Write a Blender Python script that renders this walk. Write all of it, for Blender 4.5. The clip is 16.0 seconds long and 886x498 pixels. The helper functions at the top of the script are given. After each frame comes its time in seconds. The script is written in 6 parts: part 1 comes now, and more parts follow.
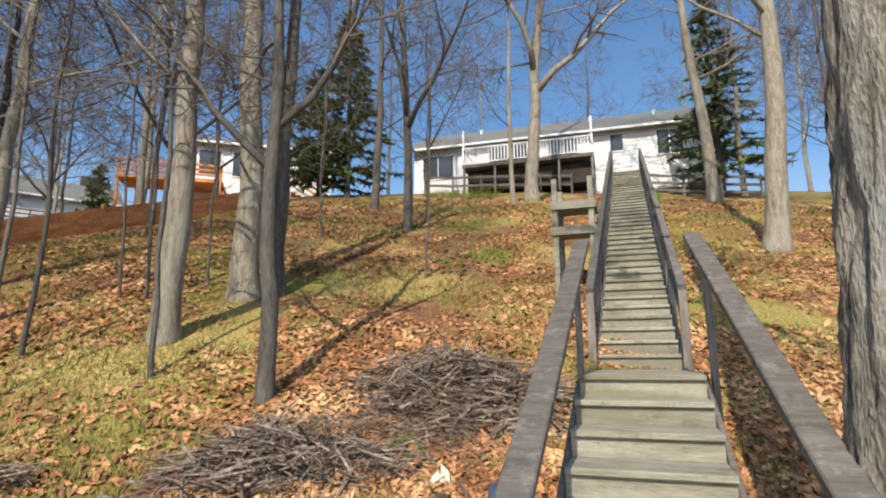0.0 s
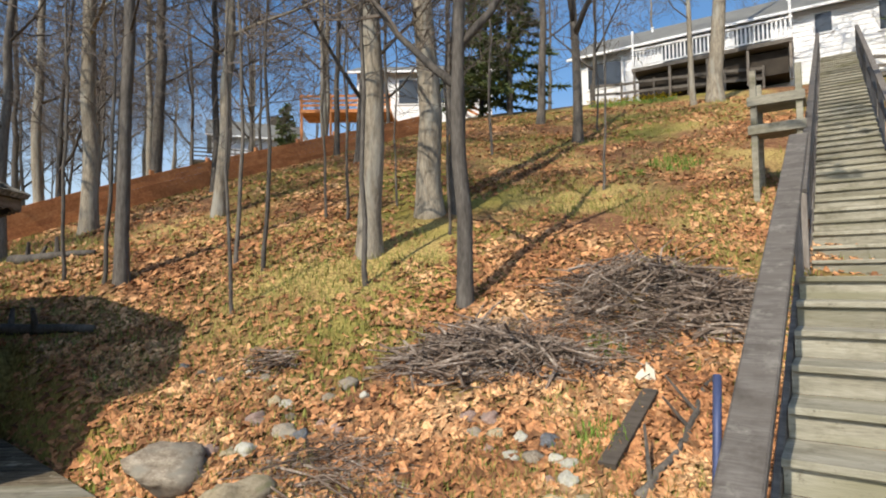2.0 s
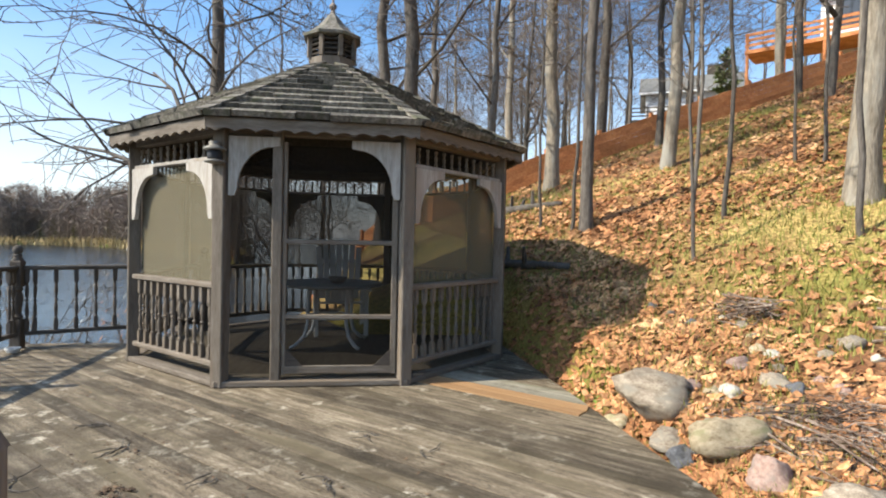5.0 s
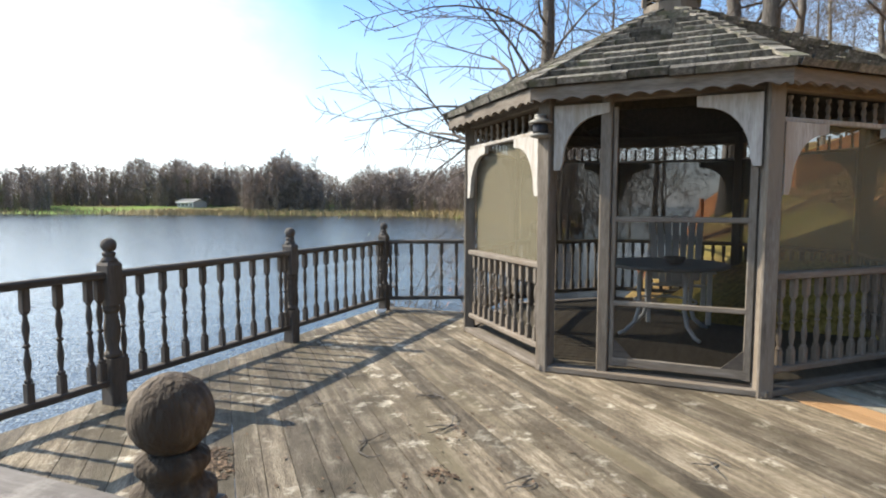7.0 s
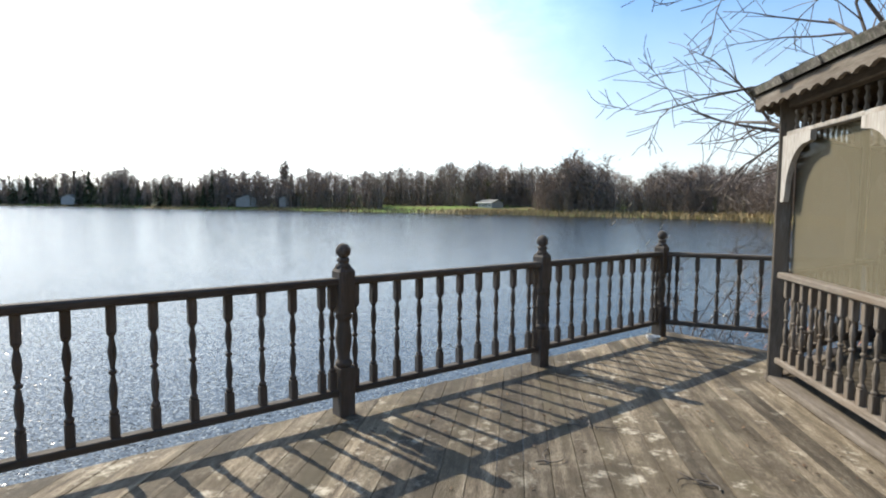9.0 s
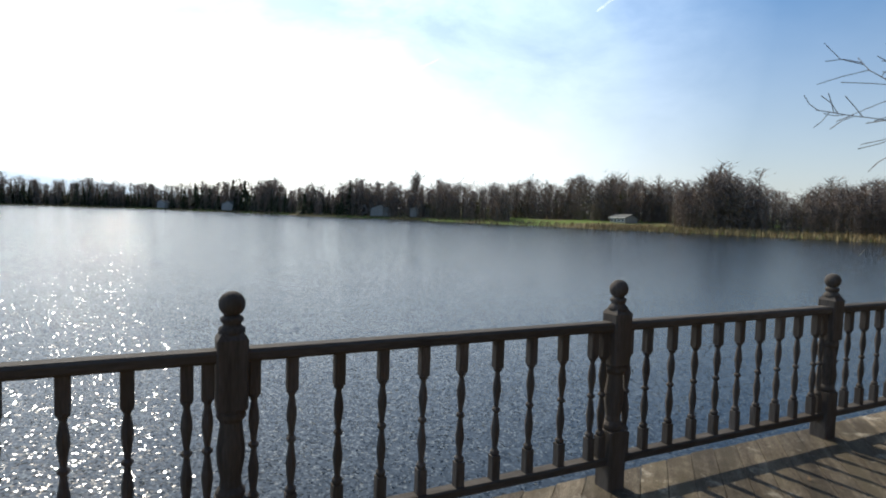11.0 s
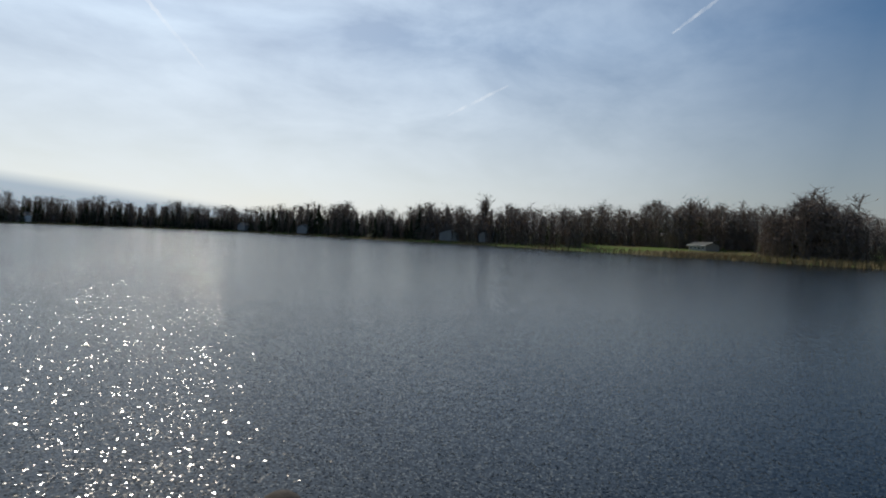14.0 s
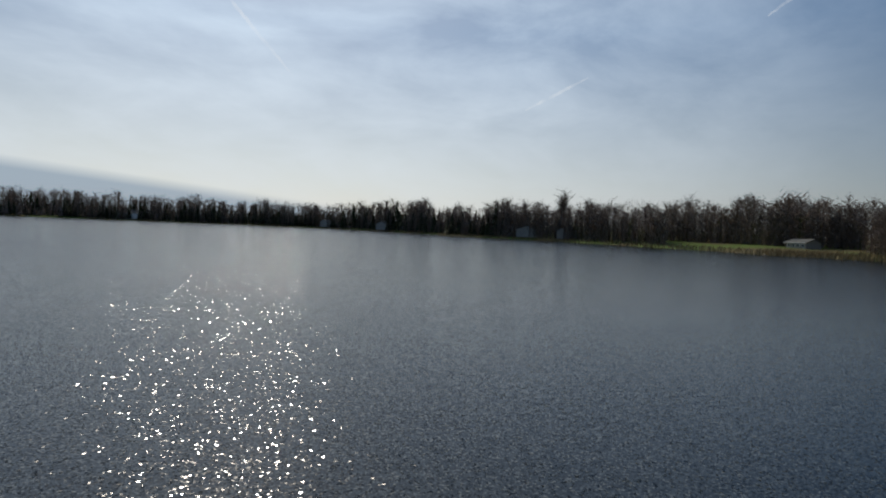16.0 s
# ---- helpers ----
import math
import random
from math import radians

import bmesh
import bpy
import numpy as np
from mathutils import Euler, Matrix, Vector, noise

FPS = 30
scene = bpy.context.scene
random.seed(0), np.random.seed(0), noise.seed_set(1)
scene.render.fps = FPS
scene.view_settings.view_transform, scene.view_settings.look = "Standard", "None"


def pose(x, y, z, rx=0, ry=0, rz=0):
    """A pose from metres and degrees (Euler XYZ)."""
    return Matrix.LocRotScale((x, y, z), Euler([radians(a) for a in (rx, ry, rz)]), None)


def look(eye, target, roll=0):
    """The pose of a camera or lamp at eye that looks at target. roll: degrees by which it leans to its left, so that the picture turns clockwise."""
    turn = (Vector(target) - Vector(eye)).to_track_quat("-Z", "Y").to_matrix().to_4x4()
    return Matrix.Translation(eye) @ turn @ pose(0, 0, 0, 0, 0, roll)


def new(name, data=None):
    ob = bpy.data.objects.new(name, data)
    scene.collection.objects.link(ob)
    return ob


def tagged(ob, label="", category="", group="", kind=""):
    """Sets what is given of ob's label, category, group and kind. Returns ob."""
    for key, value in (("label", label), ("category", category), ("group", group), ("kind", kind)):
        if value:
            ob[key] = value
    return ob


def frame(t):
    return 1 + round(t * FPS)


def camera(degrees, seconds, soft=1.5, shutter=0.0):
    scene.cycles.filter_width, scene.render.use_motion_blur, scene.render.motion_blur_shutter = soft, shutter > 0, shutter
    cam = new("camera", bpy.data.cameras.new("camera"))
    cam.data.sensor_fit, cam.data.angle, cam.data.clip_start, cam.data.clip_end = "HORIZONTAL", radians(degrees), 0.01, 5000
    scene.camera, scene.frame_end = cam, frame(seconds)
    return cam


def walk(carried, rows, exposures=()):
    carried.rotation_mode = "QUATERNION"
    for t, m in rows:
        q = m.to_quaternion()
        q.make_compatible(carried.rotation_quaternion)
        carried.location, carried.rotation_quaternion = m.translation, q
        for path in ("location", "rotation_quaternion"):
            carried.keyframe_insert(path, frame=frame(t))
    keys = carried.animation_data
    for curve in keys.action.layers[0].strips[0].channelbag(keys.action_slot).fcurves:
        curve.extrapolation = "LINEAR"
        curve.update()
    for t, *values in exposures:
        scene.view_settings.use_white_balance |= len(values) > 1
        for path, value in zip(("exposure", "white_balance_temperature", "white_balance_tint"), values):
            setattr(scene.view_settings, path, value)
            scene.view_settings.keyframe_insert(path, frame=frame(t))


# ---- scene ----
cam = camera(75.5, 16.0, soft=2.0)
PATH = [
    (0.0, (0.554, 0.669, 1.593), (0.466, 2.630, 1.976), -0.3),
    (0.5, (0.527, 0.643, 1.581), (0.325, 2.610, 1.880), -0.4),
    (1.0, (0.482, 0.607, 1.541), (0.149, 2.566, 1.770), -0.4),
    (1.5, (0.405, 0.548, 1.518), (-0.076, 2.483, 1.679), -0.5),
    (2.0, (0.287, 0.460, 1.479), (-0.355, 2.351, 1.589), -0.6),
    (2.5, (0.198, 0.405, 1.404), (-0.629, 2.224, 1.485), -0.3),
    (3.0, (0.128, 0.358, 1.354), (-0.897, 2.075, 1.408), -0.3),
    (3.5, (0.086, 0.308, 1.306), (-1.137, 1.890, 1.342), -0.1),
    (4.0, (0.034, 0.246, 1.263), (-1.373, 1.668, 1.283), 0.3),
    (4.2, (0.018, 0.225, 1.251), (-1.457, 1.575, 1.265), 0.4),
    (6.3, (-0.277, 0.304, 1.371), (-2.244, 0.643, 1.240), 0.6),
    (6.5, (-0.354, 0.321, 1.360), (-2.336, 0.551, 1.221), 0.1),
    (7.0, (-0.511, 0.371, 1.353), (-2.504, 0.310, 1.201), 0.1),
    (7.5, (-0.690, 0.434, 1.329), (-2.652, 0.076, 1.180), 0.3),
    (8.0, (-0.916, 0.479, 1.343), (-2.807, -0.153, 1.187), 0.6),
    (8.5, (-1.150, 0.405, 1.376), (-2.966, -0.418, 1.212), 0.8),
    (9.0, (-1.400, 0.431, 1.386), (-3.123, -0.573, 1.232), 0.5),
    (9.2, (-1.489, 0.420, 1.398), (-3.180, -0.637, 1.241), 0.5),
    (10.3, (-1.540, -0.220, 1.430), (-3.085, -1.480, 1.300), 1.2),
    (11.5, (-1.302, -0.850, 1.468), (-2.727, -2.250, 1.352), 2.0),
    (12.0, (-1.553, -1.045, 1.486), (-2.944, -2.478, 1.383), 2.0),
    (12.5, (-1.749, -1.236, 1.514), (-3.116, -2.693, 1.427), 2.2),
    (13.0, (-1.866, -1.404, 1.562), (-3.216, -2.878, 1.487), 2.1),
    (13.5, (-1.940, -1.572, 1.603), (-3.269, -3.066, 1.546), 2.3),
    (14.0, (-1.985, -1.720, 1.615), (-3.285, -3.239, 1.571), 2.4),
    (14.5, (-2.015, -1.850, 1.628), (-3.277, -3.401, 1.590), 2.3),
    (15.0, (-2.030, -1.920, 1.632), (-3.246, -3.507, 1.592), 2.3),
    (15.5, (-2.042, -1.965, 1.636), (-3.199, -3.595, 1.584), 2.3),
    (16.0, (-2.052, -2.000, 1.640), (-3.139, -3.677, 1.572), 2.4),
]
walk(cam, [(t, look(eye, target, roll)) for t, eye, target, roll in PATH],
     exposures=[(0.0, 0.14), (3.0, 0.1), (4.2, 0.40), (6.3, 1.0), (7.5, 0.95), (9.2, 0.50), (11.5, -0.42), (12.5, -0.80), (14.5, -1.36), (16.0, -1.46)])

# ---- world and sun ----
SUN_AZ, SUN_EL = radians(194.5), radians(39.5)
world = bpy.data.worlds.new("world")
scene.world = world
world.use_nodes = True
wn, wl = world.node_tree.nodes, world.node_tree.links
wn.clear()
w_out = wn.new("ShaderNodeOutputWorld")
w_bg = wn.new("ShaderNodeBackground")
w_sky = wn.new("ShaderNodeTexSky")
w_sky.sky_type = "NISHITA"
w_sky.sun_disc = False
w_sky.sun_elevation = SUN_EL
w_sky.sun_rotation = SUN_AZ
w_sky.dust_density = 0.6
w_sky.ozone_density = 2.0
w_bg.inputs["Strength"].default_value = 0.112
# thin high cloud: stretched noise whitens the sky in wisps
w_co = wn.new("ShaderNodeTexCoord")
w_map = wn.new("ShaderNodeMapping")
w_map.inputs["Scale"].default_value = (1.6, 2.6, 5.0)
w_map.inputs["Rotation"].default_value = (0.15, 0.1, 0.7)
w_noise = wn.new("ShaderNodeTexNoise")
w_noise.inputs["Scale"].default_value = 2.0
w_noise.inputs["Detail"].default_value = 6
w_noise.inputs["Roughness"].default_value = 0.58
w_noise.inputs["Distortion"].default_value = 0.25
w_ramp = wn.new("ShaderNodeValToRGB")
w_ramp.color_ramp.elements[0].position, w_ramp.color_ramp.elements[1].position = 0.34, 0.70
w_ramp.color_ramp.elements[0].color = (0.32, 0.32, 0.32, 1)
w_ramp.color_ramp.elements[1].color = (0.85, 0.85, 0.85, 1)
w_mix = wn.new("ShaderNodeMixRGB")
w_mix.inputs["Color2"].default_value = (15.8, 18.9, 22.4, 1)
wl.new(w_co.outputs["Generated"], w_map.inputs["Vector"])
wl.new(w_map.outputs["Vector"], w_noise.inputs["Vector"])
wl.new(w_noise.outputs["Fac"], w_ramp.inputs["Fac"])
w_dot = wn.new("ShaderNodeVectorMath")
w_dot.operation = "DOT_PRODUCT"
w_dot.inputs[1].default_value = (math.sin(SUN_AZ), math.cos(SUN_AZ), 0.25)
w_side = wn.new("ShaderNodeMapRange")
w_side.inputs["From Min"].default_value, w_side.inputs["From Max"].default_value = 0.52, 1.0
w_side.inputs["To Min"].default_value = 0.05
w_amount = wn.new("ShaderNodeMath")
w_amount.operation = "MULTIPLY"
wl.new(w_co.outputs["Generated"], w_dot.inputs[0])
wl.new(w_dot.outputs["Value"], w_side.inputs["Value"])
wl.new(w_side.outputs["Result"], w_amount.inputs[0])
wl.new(w_ramp.outputs["Color"], w_amount.inputs[1])
wl.new(w_amount.outputs["Value"], w_mix.inputs["Fac"])
w_sat = wn.new("ShaderNodeHueSaturation")
w_sat.inputs["Saturation"].default_value = 1.26
w_sat.inputs["Value"].default_value = 1.24
wl.new(w_sky.outputs["Color"], w_sat.inputs["Color"])
wl.new(w_sat.outputs["Color"], w_mix.inputs["Color1"])
w_sep = wn.new("ShaderNodeSeparateXYZ")
w_low = wn.new("ShaderNodeMapRange")
w_low.inputs["From Min"].default_value, w_low.inputs["From Max"].default_value = 0.32, 0.0
w_low.inputs["To Max"].default_value = 0.75
w_haze = wn.new("ShaderNodeMixRGB")
wl.new(w_co.outputs["Generated"], w_sep.inputs["Vector"])
wl.new(w_sep.outputs["Z"], w_low.inputs["Value"])
wl.new(w_low.outputs["Result"], w_haze.inputs["Fac"])
wl.new(w_mix.outputs["Color"], w_haze.inputs["Color1"])
w_glow = wn.new("ShaderNodeMixRGB")
w_glow.inputs["Color1"].default_value, w_glow.inputs["Color2"].default_value = (5.6, 6.0, 6.6, 1), (18.5, 18.6, 17.8, 1)
wl.new(w_side.outputs["Result"], w_glow.inputs["Fac"])
wl.new(w_glow.outputs["Color"], w_haze.inputs["Color2"])
# clear air under the edge of the cloud sheet, low over the south shore
w_edge = wn.new("ShaderNodeVectorMath")
w_edge.operation = "DOT_PRODUCT"
w_edge.inputs[1].default_value = (-0.0876, 0.0660, 0.9940)
w_under = wn.new("ShaderNodeMapRange")
w_under.inputs["From Min"].default_value, w_under.inputs["From Max"].default_value = 0.006, -0.012
w_under.inputs["To Max"].default_value = 0.8
w_clear = wn.new("ShaderNodeMixRGB")
w_clear.inputs["Color2"].default_value = (6.6, 8.6, 10.8, 1)
wl.new(w_co.outputs["Generated"], w_edge.inputs[0])
wl.new(w_edge.outputs["Value"], w_under.inputs["Value"])
wl.new(w_under.outputs["Result"], w_clear.inputs["Fac"])
wl.new(w_haze.outputs["Color"], w_clear.inputs["Color1"])
wl.new(w_clear.outputs["Color"], w_bg.inputs["Color"])
wl.new(w_bg.outputs["Background"], w_out.inputs["Surface"])

sun = new("sun", bpy.data.lights.new("sun", "SUN"))
sun.data.energy, sun.data.angle, sun.data.color = 5.0, radians(0.55), (1.0, 0.90, 0.75)
SUN_DIR = Vector((math.sin(SUN_AZ) * math.cos(SUN_EL), math.cos(SUN_AZ) * math.cos(SUN_EL), math.sin(SUN_EL)))
sun.matrix_world = look(SUN_DIR * 50, (0, 0, 0))


# ---- materials ----
def surface(name, colours, scale=6.0, stretch=(1, 1, 1), rough=0.85, bump=0.3, vary=0.25, fine=40.0, stain=None, metal=0.0, spec=0.3, dist=0.01, world_space=False, island=False, patch=None):
    """Noise-mottled material: colours run dark to light, fine grain on top, stains at a larger scale, each object a little different."""
    m = bpy.data.materials.new(name)
    m.use_nodes = True
    n, l = m.node_tree.nodes, m.node_tree.links
    b = n["Principled BSDF"]
    b.inputs["Roughness"].default_value, b.inputs["Metallic"].default_value = rough, metal
    b.inputs["Specular IOR Level"].default_value = spec
    co = n.new("ShaderNodeTexCoord")
    mp = n.new("ShaderNodeMapping")
    mp.inputs["Scale"].default_value = stretch
    if world_space:
        geo_in = n.new("ShaderNodeNewGeometry")
        l.new(geo_in.outputs["Position"], mp.inputs["Vector"])
    else:
        info = n.new("ShaderNodeObjectInfo")
        add = n.new("ShaderNodeVectorMath")
        add.operation = "MULTIPLY_ADD"
        add.inputs[1].default_value = (1, 1, 1)
        mul = n.new("ShaderNodeVectorMath")
        mul.operation = "SCALE"
        mul.inputs[0].default_value = (17, 31, 23)
        l.new(info.outputs["Random"], mul.inputs["Scale"])
        l.new(co.outputs["Object"], add.inputs[0])
        l.new(mul.outputs["Vector"], add.inputs[2])
        l.new(add.outputs["Vector"], mp.inputs["Vector"])
    big = n.new("ShaderNodeTexNoise")
    big.inputs["Scale"].default_value, big.inputs["Detail"].default_value = scale, 5
    small = n.new("ShaderNodeTexNoise")
    small.inputs["Scale"].default_value, small.inputs["Detail"].default_value = fine, 4
    l.new(mp.outputs["Vector"], big.inputs["Vector"])
    l.new(mp.outputs["Vector"], small.inputs["Vector"])
    mixf = n.new("ShaderNodeMath")
    mixf.operation = "MULTIPLY_ADD"
    mixf.inputs[1].default_value = 0.55
    half = n.new("ShaderNodeMath")
    half.operation = "MULTIPLY"
    half.inputs[1].default_value = 0.45
    l.new(small.outputs["Fac"], half.inputs[0])
    l.new(big.outputs["Fac"], mixf.inputs[0])
    l.new(half.outputs["Value"], mixf.inputs[2])
    ramp = n.new("ShaderNodeValToRGB")
    els = ramp.color_ramp.elements
    while len(els) < len(colours):
        els.new(0.5)
    for i, c in enumerate(colours):
        els[i].position = 0.32 + 0.36 * i / max(1, len(colours) - 1)
        els[i].color = (*c, 1)
    l.new(mixf.outputs["Value"], ramp.inputs["Fac"])
    colour = ramp.outputs["Color"]
    if stain:
        st = n.new("ShaderNodeTexNoise")
        st.inputs["Scale"].default_value, st.inputs["Detail"].default_value = scale * 0.33, 3
        l.new(mp.outputs["Vector"], st.inputs["Vector"])
        sr = n.new("ShaderNodeValToRGB")
        sr.color_ramp.elements[0].position, sr.color_ramp.elements[1].position = 0.5, 0.68
        l.new(st.outputs["Fac"], sr.inputs["Fac"])
        mx = n.new("ShaderNodeMixRGB")
        mx.inputs["Color2"].default_value = (*stain, 1)
        l.new(sr.outputs["Color"], mx.inputs["Fac"])
        l.new(colour, mx.inputs["Color1"])
        colour = mx.outputs["Color"]
    if patch:
        pg = n.new("ShaderNodeNewGeometry")
        for pc, ps, p0, p1, seed in patch:
            pn = n.new("ShaderNodeTexNoise")
            pn.noise_dimensions = "4D"
            pn.inputs["W"].default_value = seed
            pn.inputs["Scale"].default_value, pn.inputs["Detail"].default_value, pn.inputs["Roughness"].default_value = ps, 6, 0.7
            l.new(pg.outputs["Position"], pn.inputs["Vector"])
            pr = n.new("ShaderNodeMapRange")
            pr.inputs["From Min"].default_value, pr.inputs["From Max"].default_value = p0, p1
            pr.inputs["To Max"].default_value = 0.75
            l.new(pn.outputs["Fac"], pr.inputs["Value"])
            px = n.new("ShaderNodeMixRGB")
            px.inputs["Color2"].default_value = (*pc, 1)
            l.new(pr.outputs["Result"], px.inputs["Fac"])
            l.new(colour, px.inputs["Color1"])
            colour = px.outputs["Color"]
    if vary:
        hsv = n.new("ShaderNodeHueSaturation")
        mr = n.new("ShaderNodeMapRange")
        mr.inputs["To Min"].default_value, mr.inputs["To Max"].default_value = 1 - vary, 1 + vary
        if island:
            gi = n.new("ShaderNodeNewGeometry")
            l.new(gi.outputs["Random Per Island"], mr.inputs["Value"])
        else:
            oi = n.new("ShaderNodeObjectInfo")
            l.new(oi.outputs["Random"], mr.inputs["Value"])
        l.new(mr.outputs["Result"], hsv.inputs["Value"])
        l.new(colour, hsv.inputs["Color"])
        colour = hsv.outputs["Color"]
    l.new(colour, b.inputs["Base Color"])
    if bump:
        bp = n.new("ShaderNodeBump")
        bp.inputs["Strength"].default_value, bp.inputs["Distance"].default_value = bump, dist
        l.new(mixf.outputs["Value"], bp.inputs["Height"])
        l.new(bp.outputs["Normal"], b.inputs["Normal"])
    return m


GRAIN = (1.2, 9, 9)
GRAIN_Z = (9, 9, 1.2)
M_DECK = surface("deck_wood", [(0.031, 0.023, 0.015), (0.138, 0.110, 0.074), (0.313, 0.269, 0.195)], 2.2, GRAIN, 0.8, 1.0, 0.42, 26, stain=(0.10, 0.082, 0.05), dist=0.012,
                 patch=[((0.055, 0.043, 0.026), 2.6, 0.47, 0.63, 1.0), ((0.46, 0.42, 0.33), 5.5, 0.57, 0.67, 5.0), ((0.045, 0.035, 0.022), 14.0, 0.60, 0.70, 9.0)])
M_NEWDECK = surface("new_board", [(0.264, 0.152, 0.072), (0.360, 0.224, 0.112)], 2.2, GRAIN, 0.7, 0.3, 0.1, 14)
M_POST = surface("grey_post_wood", [(0.119, 0.102, 0.085), (0.204, 0.178, 0.153), (0.289, 0.255, 0.221)], 2.5, GRAIN_Z, 0.85, 0.5, 0.15, 12, stain=(0.13, 0.11, 0.09))
# darker brown wood, darkened further to paint in its backlit, shaded side
M_BALU_BACKLIT = surface("backlit_dark_balustrade_wood", [(0.052, 0.045, 0.038), (0.090, 0.078, 0.067), (0.127, 0.112, 0.098)], 2.5, GRAIN_Z, 0.85, 0.5, 0.15, 12, stain=(0.075, 0.06, 0.045))
M_BALR_BACKLIT = surface("backlit_dark_handrail_wood", [(0.047, 0.040, 0.034), (0.081, 0.071, 0.060), (0.114, 0.101, 0.088)], 2.5, GRAIN, 0.85, 0.5, 0.15, 12, stain=(0.075, 0.06, 0.045))
M_RAIL = surface("grey_rail_wood", [(0.080, 0.071, 0.061), (0.135, 0.120, 0.105), (0.190, 0.172, 0.154)], 2.5, GRAIN, 0.85, 0.5, 0.15, 12, stain=(0.12, 0.105, 0.09), patch=[((0.06, 0.05, 0.04), 5.0, 0.50, 0.68, 6.0), ((0.27, 0.25, 0.215), 7.0, 0.55, 0.68, 8.0)])
M_NEWEL = surface("cracked_newel_wood", [(0.028, 0.020, 0.013), (0.115, 0.086, 0.058), (0.30, 0.25, 0.19)], 3.4, (5, 5, 1.6), 0.9, 1.0, 0.0, 22, stain=(0.045, 0.033, 0.022), dist=0.02,
                  patch=[((0.03, 0.022, 0.015), 9.0, 0.50, 0.66, 2.0)])
M_TREAD = surface("tread_wood", [(0.180, 0.167, 0.126), (0.279, 0.261, 0.203), (0.378, 0.356, 0.288)], 2.0, GRAIN, 0.85, 0.5, 0.18, 12, stain=(0.19, 0.18, 0.12),
                  patch=[((0.10, 0.09, 0.055), 4.0, 0.52, 0.70, 3.0), ((0.07, 0.06, 0.04), 18.0, 0.60, 0.70, 4.0)])
M_GWOOD = surface("gazebo_wood", [(0.087, 0.070, 0.052), (0.144, 0.121, 0.095), (0.206, 0.180, 0.149)], 2.5, GRAIN_Z, 0.85, 0.5, 0.15, 12, stain=(0.16, 0.125, 0.09))
# lighter copy of the gazebo wood: sunlight on the trim is painted in
M_SUNLIT_TRIM = surface("sunlit_trim_wood", [(0.229, 0.207, 0.180), (0.370, 0.343, 0.304), (0.484, 0.458, 0.414)], 2.5, GRAIN_Z, 0.85, 0.5, 0.12, 12, stain=(0.30, 0.26, 0.21))
M_GRAILW = surface("gazebo_rail_wood", [(0.091, 0.072, 0.053), (0.149, 0.125, 0.098), (0.213, 0.186, 0.154)], 2.5, GRAIN, 0.85, 0.5, 0.15, 12, stain=(0.16, 0.125, 0.09))
M_SHAKE = surface("cedar_shake", [(0.050, 0.045, 0.038), (0.135, 0.122, 0.10), (0.31, 0.285, 0.24)], 3.0, (9, 1.5, 9), 0.9, 0.9, 0.5, 14, stain=(0.085, 0.085, 0.055))
M_SHAKES = surface("cedar_shake_rows", [(0.07, 0.063, 0.054), (0.15, 0.138, 0.115), (0.30, 0.28, 0.24)], 3.0, (5, 5, 5), 0.9, 0.7, 0.3, 14, stain=(0.12, 0.125, 0.085), island=True)
# dark wood; on roof underside, joists and louvres it carries painted shade
M_DARKSHADEWOOD = surface("dark_shaded_boards", [(0.045, 0.037, 0.03), (0.09, 0.075, 0.06)], 3.0, GRAIN, 0.9, 0.4, 0.15, 12)
M_FLOORB = surface("gazebo_floor_boards", [(0.054, 0.043, 0.030), (0.108, 0.092, 0.065)], 2.0, GRAIN, 0.8, 0.3, 0.15, 12)
M_BARK = surface("bark", [(0.122, 0.102, 0.076), (0.234, 0.203, 0.156), (0.374, 0.327, 0.256)], 5.0, (3, 3, 0.6), 0.95, 1.0, 0.12, 18, stain=(0.30, 0.29, 0.25), dist=0.03)
M_BARKDARK = surface("dark_bark", [(0.05, 0.043, 0.037), (0.10, 0.088, 0.075), (0.16, 0.145, 0.125)], 5.0, (3, 3, 0.6), 0.95, 0.8, 0.25, 18, dist=0.02)
M_BARKNEAR = surface("rough_bark", [(0.055, 0.046, 0.036), (0.23, 0.205, 0.165), (0.40, 0.365, 0.305)], 3.0, (6.0, 6.0, 1.5), 0.95, 1.0, 0.0, 15, stain=(0.34, 0.335, 0.30), dist=0.06)
M_TWIG = surface("twigs", [(0.10, 0.08, 0.065), (0.18, 0.15, 0.125)], 3.0, (1, 1, 1), 0.9, 0.0, 0.2)
M_BRUSH = surface("cut_branches", [(0.067, 0.044, 0.032), (0.171, 0.128, 0.098), (0.415, 0.354, 0.293)], 4.0, (1, 1, 1), 0.9, 0.0, 0.75, island=True)
M_NEEDLE = surface("needles", [(0.045, 0.068, 0.023), (0.10, 0.13, 0.042), (0.21, 0.22, 0.075)], 2.0, (1, 1, 1), 0.8, 0.0, 0.4, island=True)
M_FARNEEDLE = surface("far_needles", [(0.025, 0.034, 0.016), (0.05, 0.06, 0.025), (0.085, 0.09, 0.04)], 2.0, (1, 1, 1), 0.85, 0.0, 0.4, island=True)
M_LEAF = surface("fallen_leaves", [(0.145, 0.055, 0.026), (0.36, 0.17, 0.072), (0.61, 0.405, 0.215)], 1.3, (1, 1, 1), 0.8, 0.0, 0.62, 30, island=True, world_space=True)
M_GRASS = surface("grass_blades", [(0.10, 0.12, 0.02), (0.22, 0.22, 0.05), (0.34, 0.30, 0.10)], 1.0, (1, 1, 1), 0.7, 0.0, 0.35, island=True, world_space=True)
